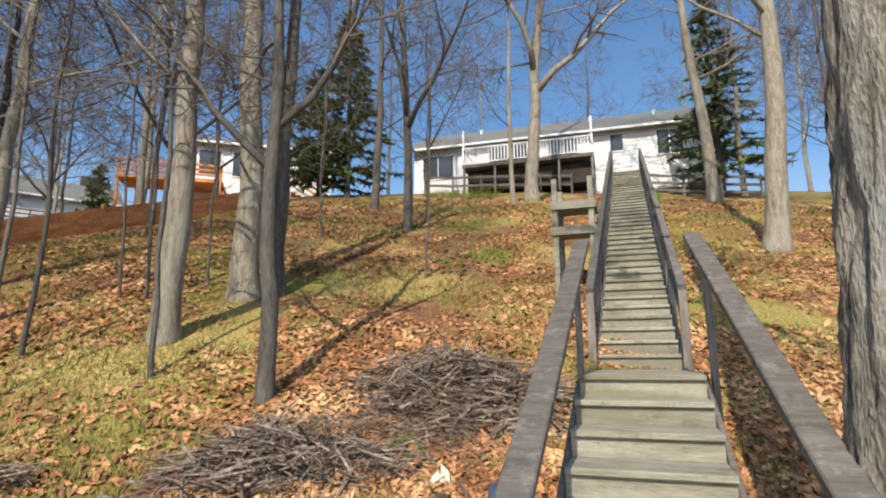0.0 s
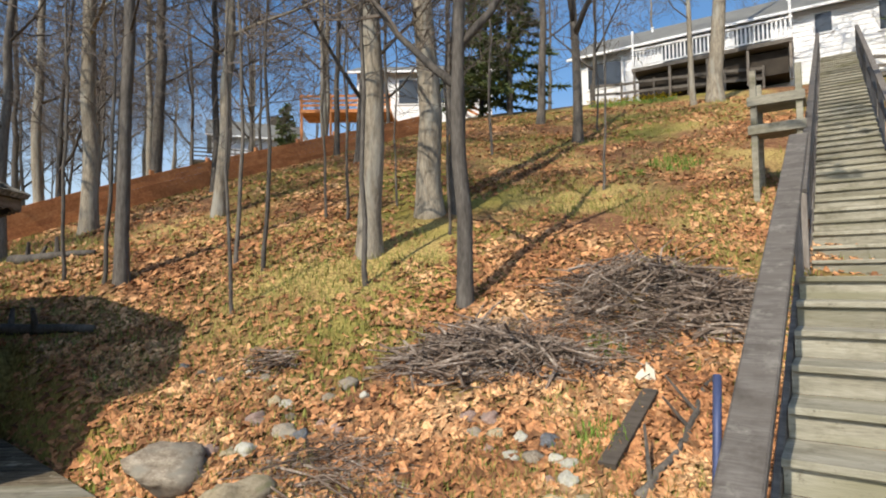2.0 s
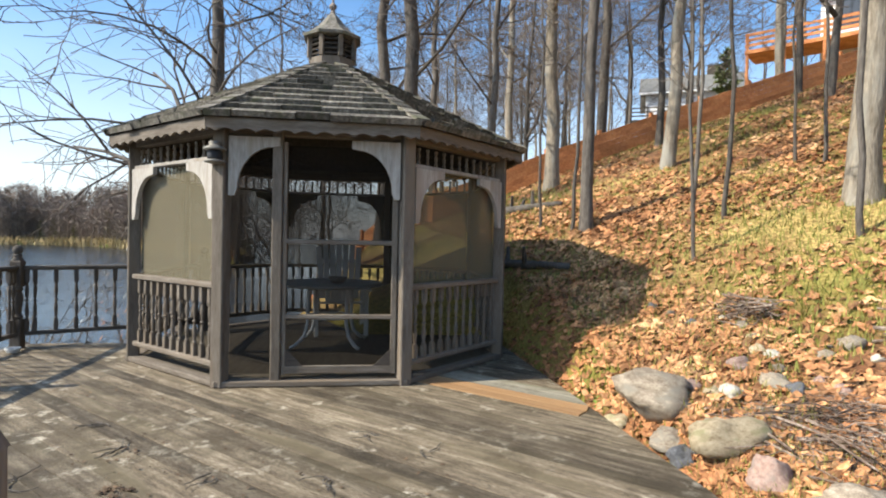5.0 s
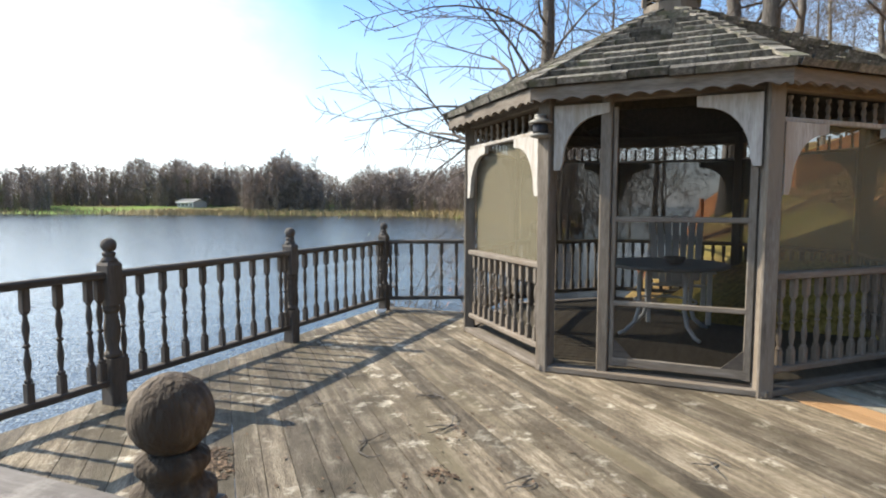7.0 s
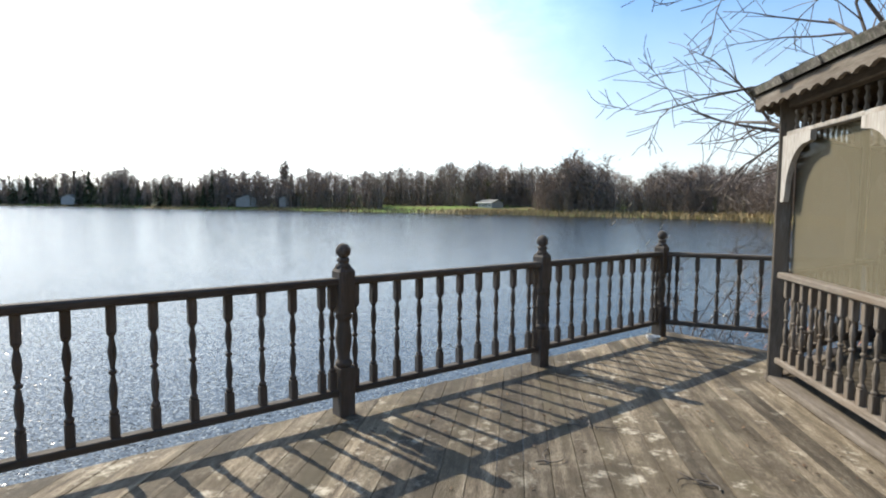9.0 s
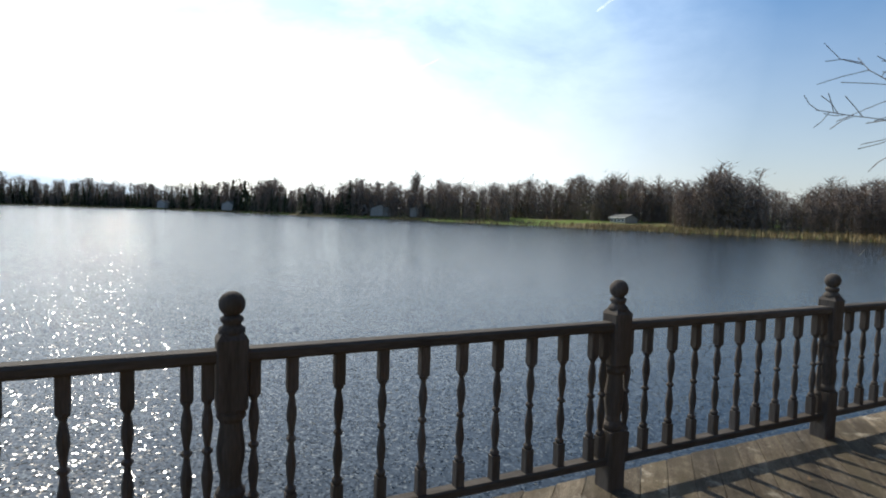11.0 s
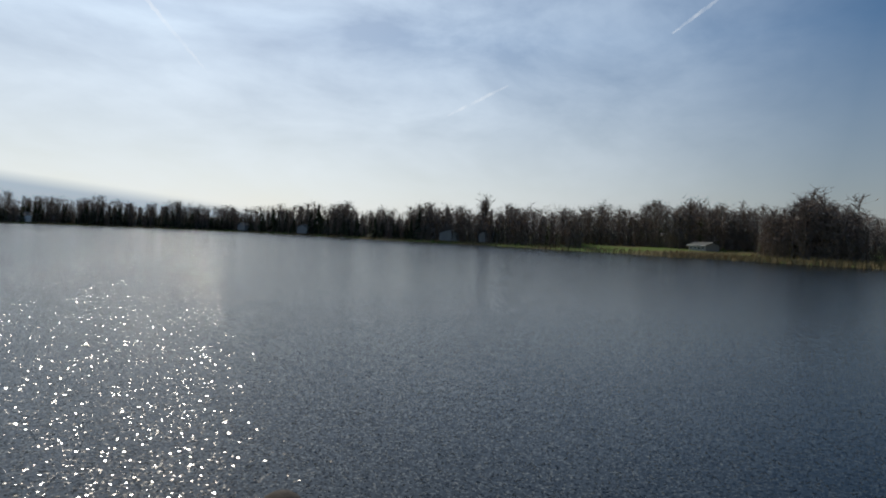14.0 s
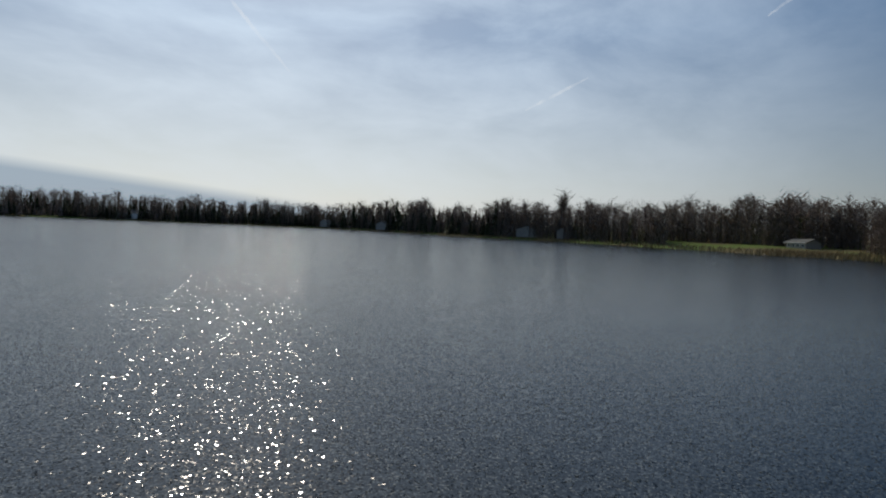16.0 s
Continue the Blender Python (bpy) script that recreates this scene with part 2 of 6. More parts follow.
M_STONE = surface("fieldstone", [(0.111, 0.085, 0.064), (0.238, 0.196, 0.145), (0.399, 0.348, 0.272)], 5.0, (1, 1, 1), 0.85, 0.5, 0.35, 30, stain=(0.22, 0.20, 0.16), dist=0.02)
M_STONETAN = surface("tan_fieldstone", [(0.20, 0.15, 0.09), (0.38, 0.31, 0.20), (0.52, 0.45, 0.32)], 5.0, (1, 1, 1), 0.85, 0.6, 0.2, 30, stain=(0.26, 0.25, 0.13), dist=0.02)
M_STONEPINK = surface("pink_fieldstone", [(0.170, 0.106, 0.085), (0.323, 0.221, 0.178), (0.442, 0.340, 0.289)], 5.0, (1, 1, 1), 0.85, 0.6, 0.2, 30, stain=(0.26, 0.21, 0.18), dist=0.02)
M_STONEPALE = surface("pale_fieldstone", [(0.265, 0.250, 0.203), (0.421, 0.406, 0.343), (0.530, 0.515, 0.452)], 5.0, (1, 1, 1), 0.85, 0.5, 0.15, 30, stain=(0.42, 0.40, 0.28), dist=0.02)
M_STONEDARK = surface("dark_fieldstone", [(0.05, 0.05, 0.055), (0.11, 0.115, 0.125), (0.19, 0.195, 0.205)], 5.0, (1, 1, 1), 0.8, 0.6, 0.2, 30, stain=(0.10, 0.10, 0.09), dist=0.02)
M_WHITE = surface("white_siding", [(0.74, 0.75, 0.76), (0.84, 0.84, 0.84)], 1.0, (1, 1, 1), 0.6, 0.05, 0.03, 20)
M_ROOF = surface("asphalt_roof", [(0.13, 0.13, 0.12), (0.20, 0.20, 0.185)], 2.0, (1, 1, 1), 0.95, 0.3, 0.05, 30)
M_BRICK = surface("red_stained_wood", [(0.312, 0.117, 0.052), (0.520, 0.215, 0.085), (0.676, 0.325, 0.143)], 2.0, (1, 1, 1), 0.9, 0.3, 0.15, 20)
M_WPLASTIC = surface("white_plastic", [(0.60, 0.61, 0.60), (0.72, 0.72, 0.70)], 3.0, (1, 1, 1), 0.5, 0.05, 0.03)
M_TABLETOP = surface("grey_table_plastic", [(0.24, 0.25, 0.24), (0.33, 0.34, 0.325)], 3.0, (1, 1, 1), 0.45, 0.05, 0.03)
M_LAMP = surface("weathered_zinc", [(0.12, 0.115, 0.10), (0.25, 0.24, 0.21)], 6.0, (1, 1, 1), 0.6, 0.1, 0.0, metal=0.3)
M_METALBLUE = surface("blue_pipe", [(0.045, 0.06, 0.13), (0.07, 0.09, 0.18)], 4.0, (1, 1, 1), 0.5, 0.1, 0.0, metal=0.2)
M_BLACK = surface("dark_metal", [(0.025, 0.025, 0.027), (0.05, 0.05, 0.052)], 6.0, (1, 1, 1), 0.5, 0.1, 0.0, metal=0.5)
# near-black fill that stands in for shade in hollows
M_GAPSHADE = surface("gap_shade", [(0.03, 0.025, 0.02), (0.06, 0.05, 0.04)], 3.0, (1, 1, 1), 0.95, 0.2, 0.0)
M_FARTREE = surface("far_bare_woods", [(0.178, 0.143, 0.119), (0.318, 0.256, 0.211)], 2.0, (1, 1, 1), 0.95, 0.0, 0.35, island=True)
M_FARLEAF = surface("far_budding_crowns", [(0.12, 0.11, 0.05), (0.20, 0.19, 0.08)], 2.0, (1, 1, 1), 0.95, 0.0, 0.35, island=True)


def glass(name, tint, rough=0.05, alpha=1.0, spec=0.5):
    m = bpy.data.materials.new(name)
    m.use_nodes = True
    b = m.node_tree.nodes["Principled BSDF"]
    b.inputs["Base Color"].default_value = (*tint, 1)
    b.inputs["Roughness"].default_value = rough
    b.inputs["Alpha"].default_value = alpha
    b.inputs["Specular IOR Level"].default_value = spec
    return m


M_PANE = glass("dark_window_glass", (0.05, 0.06, 0.075), 0.04)
M_SCREEN = glass("insect_screen", (0.155, 0.138, 0.092), 0.9, 0.70, 0.1)
# near-black mesh: the gazebo's inner shade is put into this colour
M_SCREEN_SHADE = glass("shade_dimmed_screen", (0.010, 0.009, 0.008), 0.9, 0.58, 0.05)


# ground: leaf litter, dry grass and moss in patches
def ground_material():
    m = bpy.data.materials.new("hill_ground")
    m.use_nodes = True
    n, l = m.node_tree.nodes, m.node_tree.links
    b = n["Principled BSDF"]
    b.inputs["Roughness"].default_value = 0.95
    b.inputs["Specular IOR Level"].default_value = 0.15
    g = n.new("ShaderNodeNewGeometry")

    def noisy(scale, detail, lo, hi):
        t = n.new("ShaderNodeTexNoise")
        t.inputs["Scale"].default_value, t.inputs["Detail"].default_value = scale, detail
        l.new(g.outputs["Position"], t.inputs["Vector"])
        r = n.new("ShaderNodeMapRange")
        r.inputs["From Min"].default_value, r.inputs["From Max"].default_value = lo, hi
        l.new(t.outputs["Fac"], r.inputs["Value"])
        return r.outputs["Result"]

    def mix(f, a, c):
        x = n.new("ShaderNodeMixRGB")
        if f is not None:
            l.new(f, x.inputs["Fac"])
        for sock, v in (("Color1", a), ("Color2", c)):
            if isinstance(v, tuple):
                x.inputs[sock].default_value = (*v, 1)
            else:
                l.new(v, x.inputs[sock])
        return x.outputs["Color"]

    v = n.new("ShaderNodeTexVoronoi")
    v.inputs["Scale"].default_value = 11
    l.new(g.outputs["Position"], v.inputs["Vector"])
    vr = n.new("ShaderNodeSeparateColor")
    l.new(v.outputs["Color"], vr.inputs["Color"])
    # litter browns, darkened to paint the shadow gaps between leaves
    litter = mix(vr.outputs["Red"], (0.15, 0.058, 0.026), (0.44, 0.235, 0.11))
    litter = mix(noisy(30, 4, 0.3, 0.7), (0.095, 0.052, 0.03), litter)
    dry = mix(noisy(26, 6, 0.36, 0.64), (0.17, 0.11, 0.04), (0.50, 0.38, 0.14))
    green = mix(noisy(18, 4, 0.3, 0.7), (0.12, 0.115, 0.025), (0.30, 0.27, 0.06))
    col = mix(noisy(0.33, 5, 0.45, 0.56), litter, dry)
    col = mix(noisy(0.21, 4, 0.49, 0.64), col, green)
    # lawns on the far shore
    far = n.new("ShaderNodeVectorMath")
    far.operation = "LENGTH"
    l.new(g.outputs["Position"], far.inputs[0])
    fr = n.new("ShaderNodeMapRange")
    fr.inputs["From Min"].default_value, fr.inputs["From Max"].default_value = 70, 95
    l.new(far.outputs["Value"], fr.inputs["Value"])
    lawn = mix(noisy(0.035, 3, 0.45, 0.55), (0.16, 0.13, 0.06), (0.13, 0.19, 0.04))
    col = mix(fr.outputs["Result"], col, lawn)
    l.new(col, b.inputs["Base Color"])
    bp = n.new("ShaderNodeBump")
    bp.inputs["Strength"].default_value, bp.inputs["Distance"].default_value = 0.9, 0.03
    t = n.new("ShaderNodeTexNoise")
    t.inputs["Scale"].default_value, t.inputs["Detail"].default_value = 14, 6
    l.new(g.outputs["Position"], t.inputs["Vector"])
    l.new(t.outputs["Fac"], bp.inputs["Height"])
    l.new(bp.outputs["Normal"], b.inputs["Normal"])
    return m


def water_material():
    """Dark water whose small facets tilt a little, so that the sun glitters."""
    m = bpy.data.materials.new("lake_water")
    m.use_nodes = True
    n, l = m.node_tree.nodes, m.node_tree.links
    b = n["Principled BSDF"]
    b.inputs["Base Color"].default_value = (0.012, 0.019, 0.026, 1)
    b.inputs["Roughness"].default_value = 0.12
    b.inputs["IOR"].default_value = 1.38
    g = n.new("ShaderNodeNewGeometry")
    v = n.new("ShaderNodeTexVoronoi")
    v.inputs["Scale"].default_value = 44.0
    l.new(g.outputs["Position"], v.inputs["Vector"])
    sub = n.new("ShaderNodeVectorMath")
    sub.operation = "SUBTRACT"
    sub.inputs[1].default_value = (0.5, 0.5, 0.5)
    l.new(v.outputs["Color"], sub.inputs[0])
    sep = n.new("ShaderNodeSeparateXYZ")
    l.new(v.outputs["Color"], sep.inputs["Vector"])
    steep = n.new("ShaderNodeMath")
    steep.operation = "MULTIPLY_ADD"
    steep.inputs[1].default_value, steep.inputs[2].default_value = 0.70, 0.014
    sq = n.new("ShaderNodeMath")
    sq.operation = "POWER"
    sq.inputs[1].default_value = 1.25
    l.new(sep.outputs["Z"], sq.inputs[0])
    l.new(sq.outputs["Value"], steep.inputs[0])
    sc = n.new("ShaderNodeVectorMath")
    sc.operation = "SCALE"
    l.new(sub.outputs["Vector"], sc.inputs[0])
    l.new(steep.outputs["Value"], sc.inputs["Scale"])
    flat = n.new("ShaderNodeVectorMath")
    flat.operation = "MULTIPLY"
    flat.inputs[1].default_value = (0.62, 1.08, 0)
    l.new(sc.outputs["Vector"], flat.inputs[0])
    t = n.new("ShaderNodeTexNoise")
    t.inputs["Scale"].default_value, t.inputs["Detail"].default_value = 3.0, 3
    l.new(g.outputs["Position"], t.inputs["Vector"])
    bp = n.new("ShaderNodeBump")
    bp.inputs["Strength"].default_value, bp.inputs["Distance"].default_value = 0.09, 0.05
    l.new(t.outputs["Fac"], bp.inputs["Height"])
    add = n.new("ShaderNodeVectorMath")
    add.operation = "ADD"
    l.new(bp.outputs["Normal"], add.inputs[0])
    l.new(flat.outputs["Vector"], add.inputs[1])
    nm = n.new("ShaderNodeVectorMath")
    nm.operation = "NORMALIZE"
    l.new(add.outputs["Vector"], nm.inputs[0])
    l.new(nm.outputs["Vector"], b.inputs["Normal"])
    return m


M_GROUND = ground_material()
M_WATER = water_material()


# ---- mesh helpers ----
class Geo:
    """Collects vertices and faces for one mesh."""

    def __init__(self):
        self.v, self.f = [], []

    def add(self, verts, faces, m=None):
        k = len(self.v)
        self.v += [tuple(m @ Vector(p)) for p in verts] if m is not None else [tuple(p) for p in verts]
        self.f += [tuple(i + k for i in f) for f in faces]
        return self

    def box(self, sx, sy, sz, m=None, bevel=0.0):
        """A box centred on the origin, with chamfered long edges (along its longest side) when bevel is given."""
        x, y, z = sx / 2, sy / 2, sz / 2
        if not bevel:
            vs = [(a * x, b * y, c * z) for a in (-1, 1) for b in (-1, 1) for c in (-1, 1)]
            return self.add(vs, [(0, 1, 3, 2), (4, 6, 7, 5), (0, 4, 5, 1), (2, 3, 7, 6), (0, 2, 6, 4), (1, 5, 7, 3)], m)
        ax = max(range(3), key=lambda i: (sx, sy, sz)[i])
        h = (x, y, z)
        p, q = [i for i in range(3) if i != ax]
        ring = []
        for s, t in ((1, -1), (1, 1), (-1, 1), (-1, -1)):
            first, second = (h[p] * s, (h[q] - bevel) * t), ((h[p] - bevel) * s, h[q] * t)
            ring += [first, second] if s * t > 0 else [second, first]
        vs = []
        for e in (-1, 1):
            for a, b in ring:
                c = [0, 0, 0]
                c[ax], c[p], c[q] = e * h[ax], a, b
                vs.append(c)
        fs = [tuple(range(8)), tuple(range(15, 7, -1))] + [(i, i + 8, (i + 1) % 8 + 8, (i + 1) % 8) for i in range(8)]
        return self.add(vs, fs, m)

    def lathe(self, profile, sides=12, m=None):
        """profile: (radius, z) from below upwards."""
        vs = [(r * math.cos(2 * math.pi * i / sides), r * math.sin(2 * math.pi * i / sides), z) for r, z in profile for i in range(sides)]
        fs = [(a * sides + i, a * sides + (i + 1) % sides, (a + 1) * sides + (i + 1) % sides, (a + 1) * sides + i) for a in range(len(profile) - 1) for i in range(sides)]
        fs += [tuple(range(sides - 1, -1, -1)), tuple((len(profile) - 1) * sides + i for i in range(sides))]
        return self.add(vs, fs, m)

    def tube(self, pts, radii, sides=6, m=None):
        pts = [Vector(p) for p in pts]
        vs, up = [], Vector((0.31, 0.57, 0.76))
        for i, p in enumerate(pts):
            d = (pts[min(i + 1, len(pts) - 1)] - pts[max(i - 1, 0)]).normalized()
            a = d.cross(up)
            a = a.normalized() if a.length > 1e-4 else d.orthogonal().normalized()
            b = d.cross(a)
            for j in range(sides):
                w = 2 * math.pi * j / sides
                vs.append(p + (a * math.cos(w) + b * math.sin(w)) * radii[i])
        fs = [(k * sides + j, k * sides + (j + 1) % sides, (k + 1) * sides + (j + 1) % sides, (k + 1) * sides + j) for k in range(len(pts) - 1) for j in range(sides)]
        fs.append(tuple(range(sides - 1, -1, -1)))
        fs.append(tuple((len(pts) - 1) * sides + j for j in range(sides)))
        return self.add(vs, fs, m)

    def prism(self, outline, lo, hi, m=None):
        """An outline of (x, y), counter-clockwise, from z lo to hi."""
        c = len(outline)
        vs = [(x, y, lo) for x, y in outline] + [(x, y, hi) for x, y in outline]
        return self.add(vs, [tuple(range(c - 1, -1, -1)), tuple(range(c, 2 * c))] + [(i, (i + 1) % c, (i + 1) % c + c, i + c) for i in range(c)], m)

    def mesh(self, name, material, smooth=False):
        me = bpy.data.meshes.new(name)
        me.from_pydata(self.v, [], self.f)
        me.update()
        me.materials.append(material)
        if smooth:
            me.polygons.foreach_set("use_smooth", [True] * len(me.polygons))
        return me


def part(name, geo, material, parent=None, label="", m=None, smooth=False):
    """One mesh object under a thing or a part, or on its own."""
    data = geo if isinstance(geo, bpy.types.Mesh) else geo.mesh(name, material, smooth)
    ob = new(name, data)
    if parent is not None:
        ob.parent = parent
    if m is not None:
        ob.matrix_basis = m
    return tagged(ob, label)


def thing(name, m, label, category, group="", kind=""):
    ob = new(name)
    ob.empty_display_size = 0.1
    ob.matrix_basis = m
    return tagged(ob, label, category, group, kind)


def at(x, y, z=0, rz=0):
    return pose(x, y, z, 0, 0, rz)


# ---- plan ----
RZ = -21.1                                   # the deck's long side
E1 = Vector((math.cos(radians(RZ)), math.sin(radians(RZ))))
N1 = Vector((-E1.y, E1.x))
POST_A = Vector((-4.27, -1.99))
WATER_Z = -1.0
DECK_LO, DECK_HI = POST_A.dot(N1) - 0.10, 2.1
GAZ = Vector((-6.62, 2.52))
GAZ_R = 2.05
GAZ_RZ = -22.6


def smooth(a, b, t):
    t = min(1.0, max(0.0, (t - a) / (b - a)))
    return t * t * (3 - 2 * t)


HILL_Y = [-50, 2.6, 3.4, 6, 8, 10, 16, 22, 28, 33, 40, 400]
HILL_Z = [-0.08, -0.08, 0.05, 0.87, 1.75, 2.5, 5.0, 7.4, 9.6, 11.2, 11.8, 13.0]
SHORE_AZ = [-180, -170, -160, -152, -145, -138, -128, -118, -105, -95, -86, -78]
SHORE_D = [430, 440, 430, 330, 245, 225, 180, 150, 135, 125, 90, 40]


def ground_z(x, y):
    """Height of the ground: the hill behind the deck, the bank under it, the lake bed and the far shore."""
    a, nn = x * E1.x + y * E1.y, x * N1.x + y * N1.y
    s = y - 0.05 * max(0, x - 4)
    left = max(0.0, -x - 1.6)
    hill = float(np.interp(s + 0.22 * (min(left, 6) - 0.8 * min(6, max(0, -x - 9))) * smooth(2.6, 4.2, y) * (1 - 0.8 * smooth(11, 20, y)), HILL_Y, HILL_Z))
    hill *= 1 - 0.35 * smooth(7, 32, -x)
    hill += (0.10 * noise.noise((x * 0.25, y * 0.25, 0)) + 0.05 * noise.noise((x * 0.9, y * 0.9, 3))) * smooth(2.5, 5, y)
    if a > -7.5:
        hill = min(hill, -0.13 + (hill + 0.13) * smooth(DECK_HI + 0.02, DECK_HI + 0.35, nn))
    d = math.hypot(x, y)
    az = math.degrees(math.atan2(x, y))
    near_shore = -2.6 - 0.8 * smooth(-12, -6.5, a) + (0.16 * max(0, -8 - a))
    near = nn - near_shore
    if az > 100:
        shore, inland = 330 + (430 - 330) * smooth(100, 180, az), 0
    elif az < -78:
        shore = float(np.interp(az, SHORE_AZ, SHORE_D))
    else:
        shore = 40
    if near > 0:
        bank = smooth(0, 2.2, near)
        return (-1.35) * (1 - bank) + hill * bank
    bed = max(-4.0, -1.35 + near * 0.35)
    beyond = d - shore * (1 + 0.03 * noise.noise((az * 0.2, 0, 7)))
    if beyond > -12 and (az < -78 or az > 100):
        rise = -1.0 + 0.1 * beyond if beyond < 10 else 0.0 + 0.045 * min(beyond - 10, 90)
        return max(bed, rise)
    return bed


# ---- ground and water ----
def build_ground():
    radii = [0.0] + [0.5 * 1.043 ** k for k in range(193)]
    around = 300
    vs, fs = [], []
    for r in radii:
        for i in range(around):
            w = 2 * math.pi * i / around
            x, y = -1.5 + r * math.sin(w), 1.5 + r * math.cos(w)
            vs.append((x, y, ground_z(x, y)))
    for k in range(len(radii) - 1):
        for i in range(around):
            j = (i + 1) % around
            fs.append((k * around + i, (k + 1) * around + i, (k + 1) * around + j, k * around + j))
    g = Geo()
    g.v, g.f = vs, [f[::-1] for f in fs]
    ob = part("ground", g, M_GROUND, smooth=True)
    tagged(ob, "hillside ground of brown leaf litter, dry grass and moss", "ground", kind="structure")


build_ground()
g = Geo()
g.add([(-1600, -1600, WATER_Z), (1600, -1600, WATER_Z), (1600, 1600, WATER_Z), (-1600, 1600, WATER_Z)], [(0, 1, 2, 3)])
tagged(part("water", g, M_WATER), "calm blue-grey lake water with small ripples", "water", kind="structure")


# ---- deck ----
def build_deck():
    deck = thing("deck", at(0, 0, 0, RZ), "weathered grey wooden deck with diagonal boards over the water", "deck", kind="structure")
    a0, a1 = -7.35, 3.2
    g = Geo()
    for nn in np.arange(DECK_LO + 0.06, DECK_HI, 0.6):
        g.box(a1 - a0 - 0.1, 0.045, 0.19, pose((a0 + a1) / 2, nn, -0.14))
    part("joists", g, M_DARKSHADEWOOD, deck)
    part("rim_board", Geo().box(a1 - a0, 0.04, 0.2, bevel=0.005), M_RAIL, deck, m=at((a0 + a1) / 2, DECK_LO + 0.022, -0.142))
    part("rim_board", Geo().box(a1 - a0, 0.04, 0.2, bevel=0.005), M_RAIL, deck, m=at((a0 + a1) / 2, DECK_HI - 0.03, -0.145))
    part("rim_board", Geo().box(0.04, DECK_HI - DECK_LO - 0.1, 0.2, bevel=0.005), M_RAIL, deck, m=at(a0 + 0.03, (DECK_LO + DECK_HI) / 2, -0.143))
    for a in np.arange(a0 + 0.4, a1, 1.95):
        part("pile", Geo().lathe([(0.1, -2.2), (0.1, -0.24)], 10), M_POST, deck, m=at(a, DECK_LO + 0.35, 0))
    return deck, a0, a1


DECK, DECK_A0, DECK_A1 = build_deck()


def lathe_baluster(length, r=0.024):
    """Turned spindle between two square ends."""
    h = length
    g = Geo()
    g.box(2 * r * 0.95, 2 * r * 0.95, 0.17 * h, pose(0, 0, 0.085 * h), bevel=0.004)
    g.box(2 * r * 0.95, 2 * r * 0.95, 0.2 * h, pose(0, 0, 0.9 * h), bevel=0.004)
    prof = [(0.75, 0.17), (0.95, 0.185), (0.95, 0.20), (0.6, 0.215), (0.55, 0.23), (0.85, 0.32), (0.9, 0.36), (0.5, 0.46), (0.45, 0.475), (0.85, 0.49), (0.85, 0.505),
            (0.45, 0.52), (0.5, 0.535), (0.9, 0.64), (0.85, 0.68), (0.5, 0.755), (0.6, 0.77), (0.95, 0.785), (0.95, 0.795), (0.75, 0.80)]
    g.lathe([(p * r, z * h) for p, z in prof], 8)
    return g


BALUSTER = lathe_baluster(0.685).mesh("baluster", M_BALU_BACKLIT)


def turned_post(top=1.0):
    """Square newel with turned middle and a ball finial."""
    g = Geo()
    s = 0.115
    g.box(s, s, 0.52, pose(0, 0, 0.06), bevel=0.008)
    g.box(s, s, 0.27, pose(0, 0, 0.815), bevel=0.008)
    g.lathe([(0.045, 0.32), (0.056, 0.335), (0.056, 0.35), (0.042, 0.37), (0.040, 0.40), (0.052, 0.47), (0.054, 0.52), (0.044, 0.60), (0.042, 0.625), (0.056, 0.645), (0.056, 0.66), (0.045, 0.68)], 14)
    g.add([(-s / 2, -s / 2, 0.95), (s / 2, -s / 2, 0.95), (s / 2, s / 2, 0.95), (-s / 2, s / 2, 0.95), (-0.03, -0.03, 0.99), (0.03, -0.03, 0.99), (0.03, 0.03, 0.99), (-0.03, 0.03, 0.99)],
          [(0, 1, 5, 4), (1, 2, 6, 5), (2, 3, 7, 6), (3, 0, 4, 7), (4, 5, 6, 7)])
    return g


def finial():
    g = Geo()
    prof = [(0.045, 0.965), (0.05, 0.975), (0.05, 0.99), (0.036, 1.0), (0.034, 1.008), (0.043, 1.018), (0.043, 1.03), (0.030, 1.04)]
    for i in range(1, 12):
        w = math.pi * (i / 12) * 0.94 + 0.19
        prof.append((0.050 * math.sin(w), 1.083 - 0.050 * math.cos(w)))
    return g.lathe(prof, 18)


POST_ME, FIN_ME = turned_post().mesh("post", M_BALU_BACKLIT), finial().mesh("finial", M_BALU_BACKLIT, True)


def railing(start, end, label, posts=(True, True)):
    """A bay of balustrade from start to end with its posts, rails and spindles."""
    a, b = Vector(start), Vector(end)
    d = b - a
    rz = math.degrees(math.atan2(d.y, d.x))
    t = thing("railing", at(a.x, a.y, 0, rz), label, "railing", "deck balustrade")
    for on, x in zip(posts, (0, d.length)):
        if on:
            p = part("post", POST_ME, M_BALU_BACKLIT, t, m=at(x, 0, 0))
            part("finial", FIN_ME, M_BALU_BACKLIT, p)
    part("top_rail", Geo().box(d.length - 0.115, 0.085, 0.05, bevel=0.012), M_BALR_BACKLIT, t, m=at(d.length / 2, 0, 0.885))
    part("bottom_rail", Geo().box(d.length - 0.115, 0.07, 0.045, bevel=0.008), M_BALR_BACKLIT, t, m=at(d.length / 2, 0, 0.155))
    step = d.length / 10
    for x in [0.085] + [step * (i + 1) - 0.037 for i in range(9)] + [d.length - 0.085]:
        part("baluster", BALUSTER, M_BALU_BACKLIT, t, m=at(x, 0, 0.178))
    return t


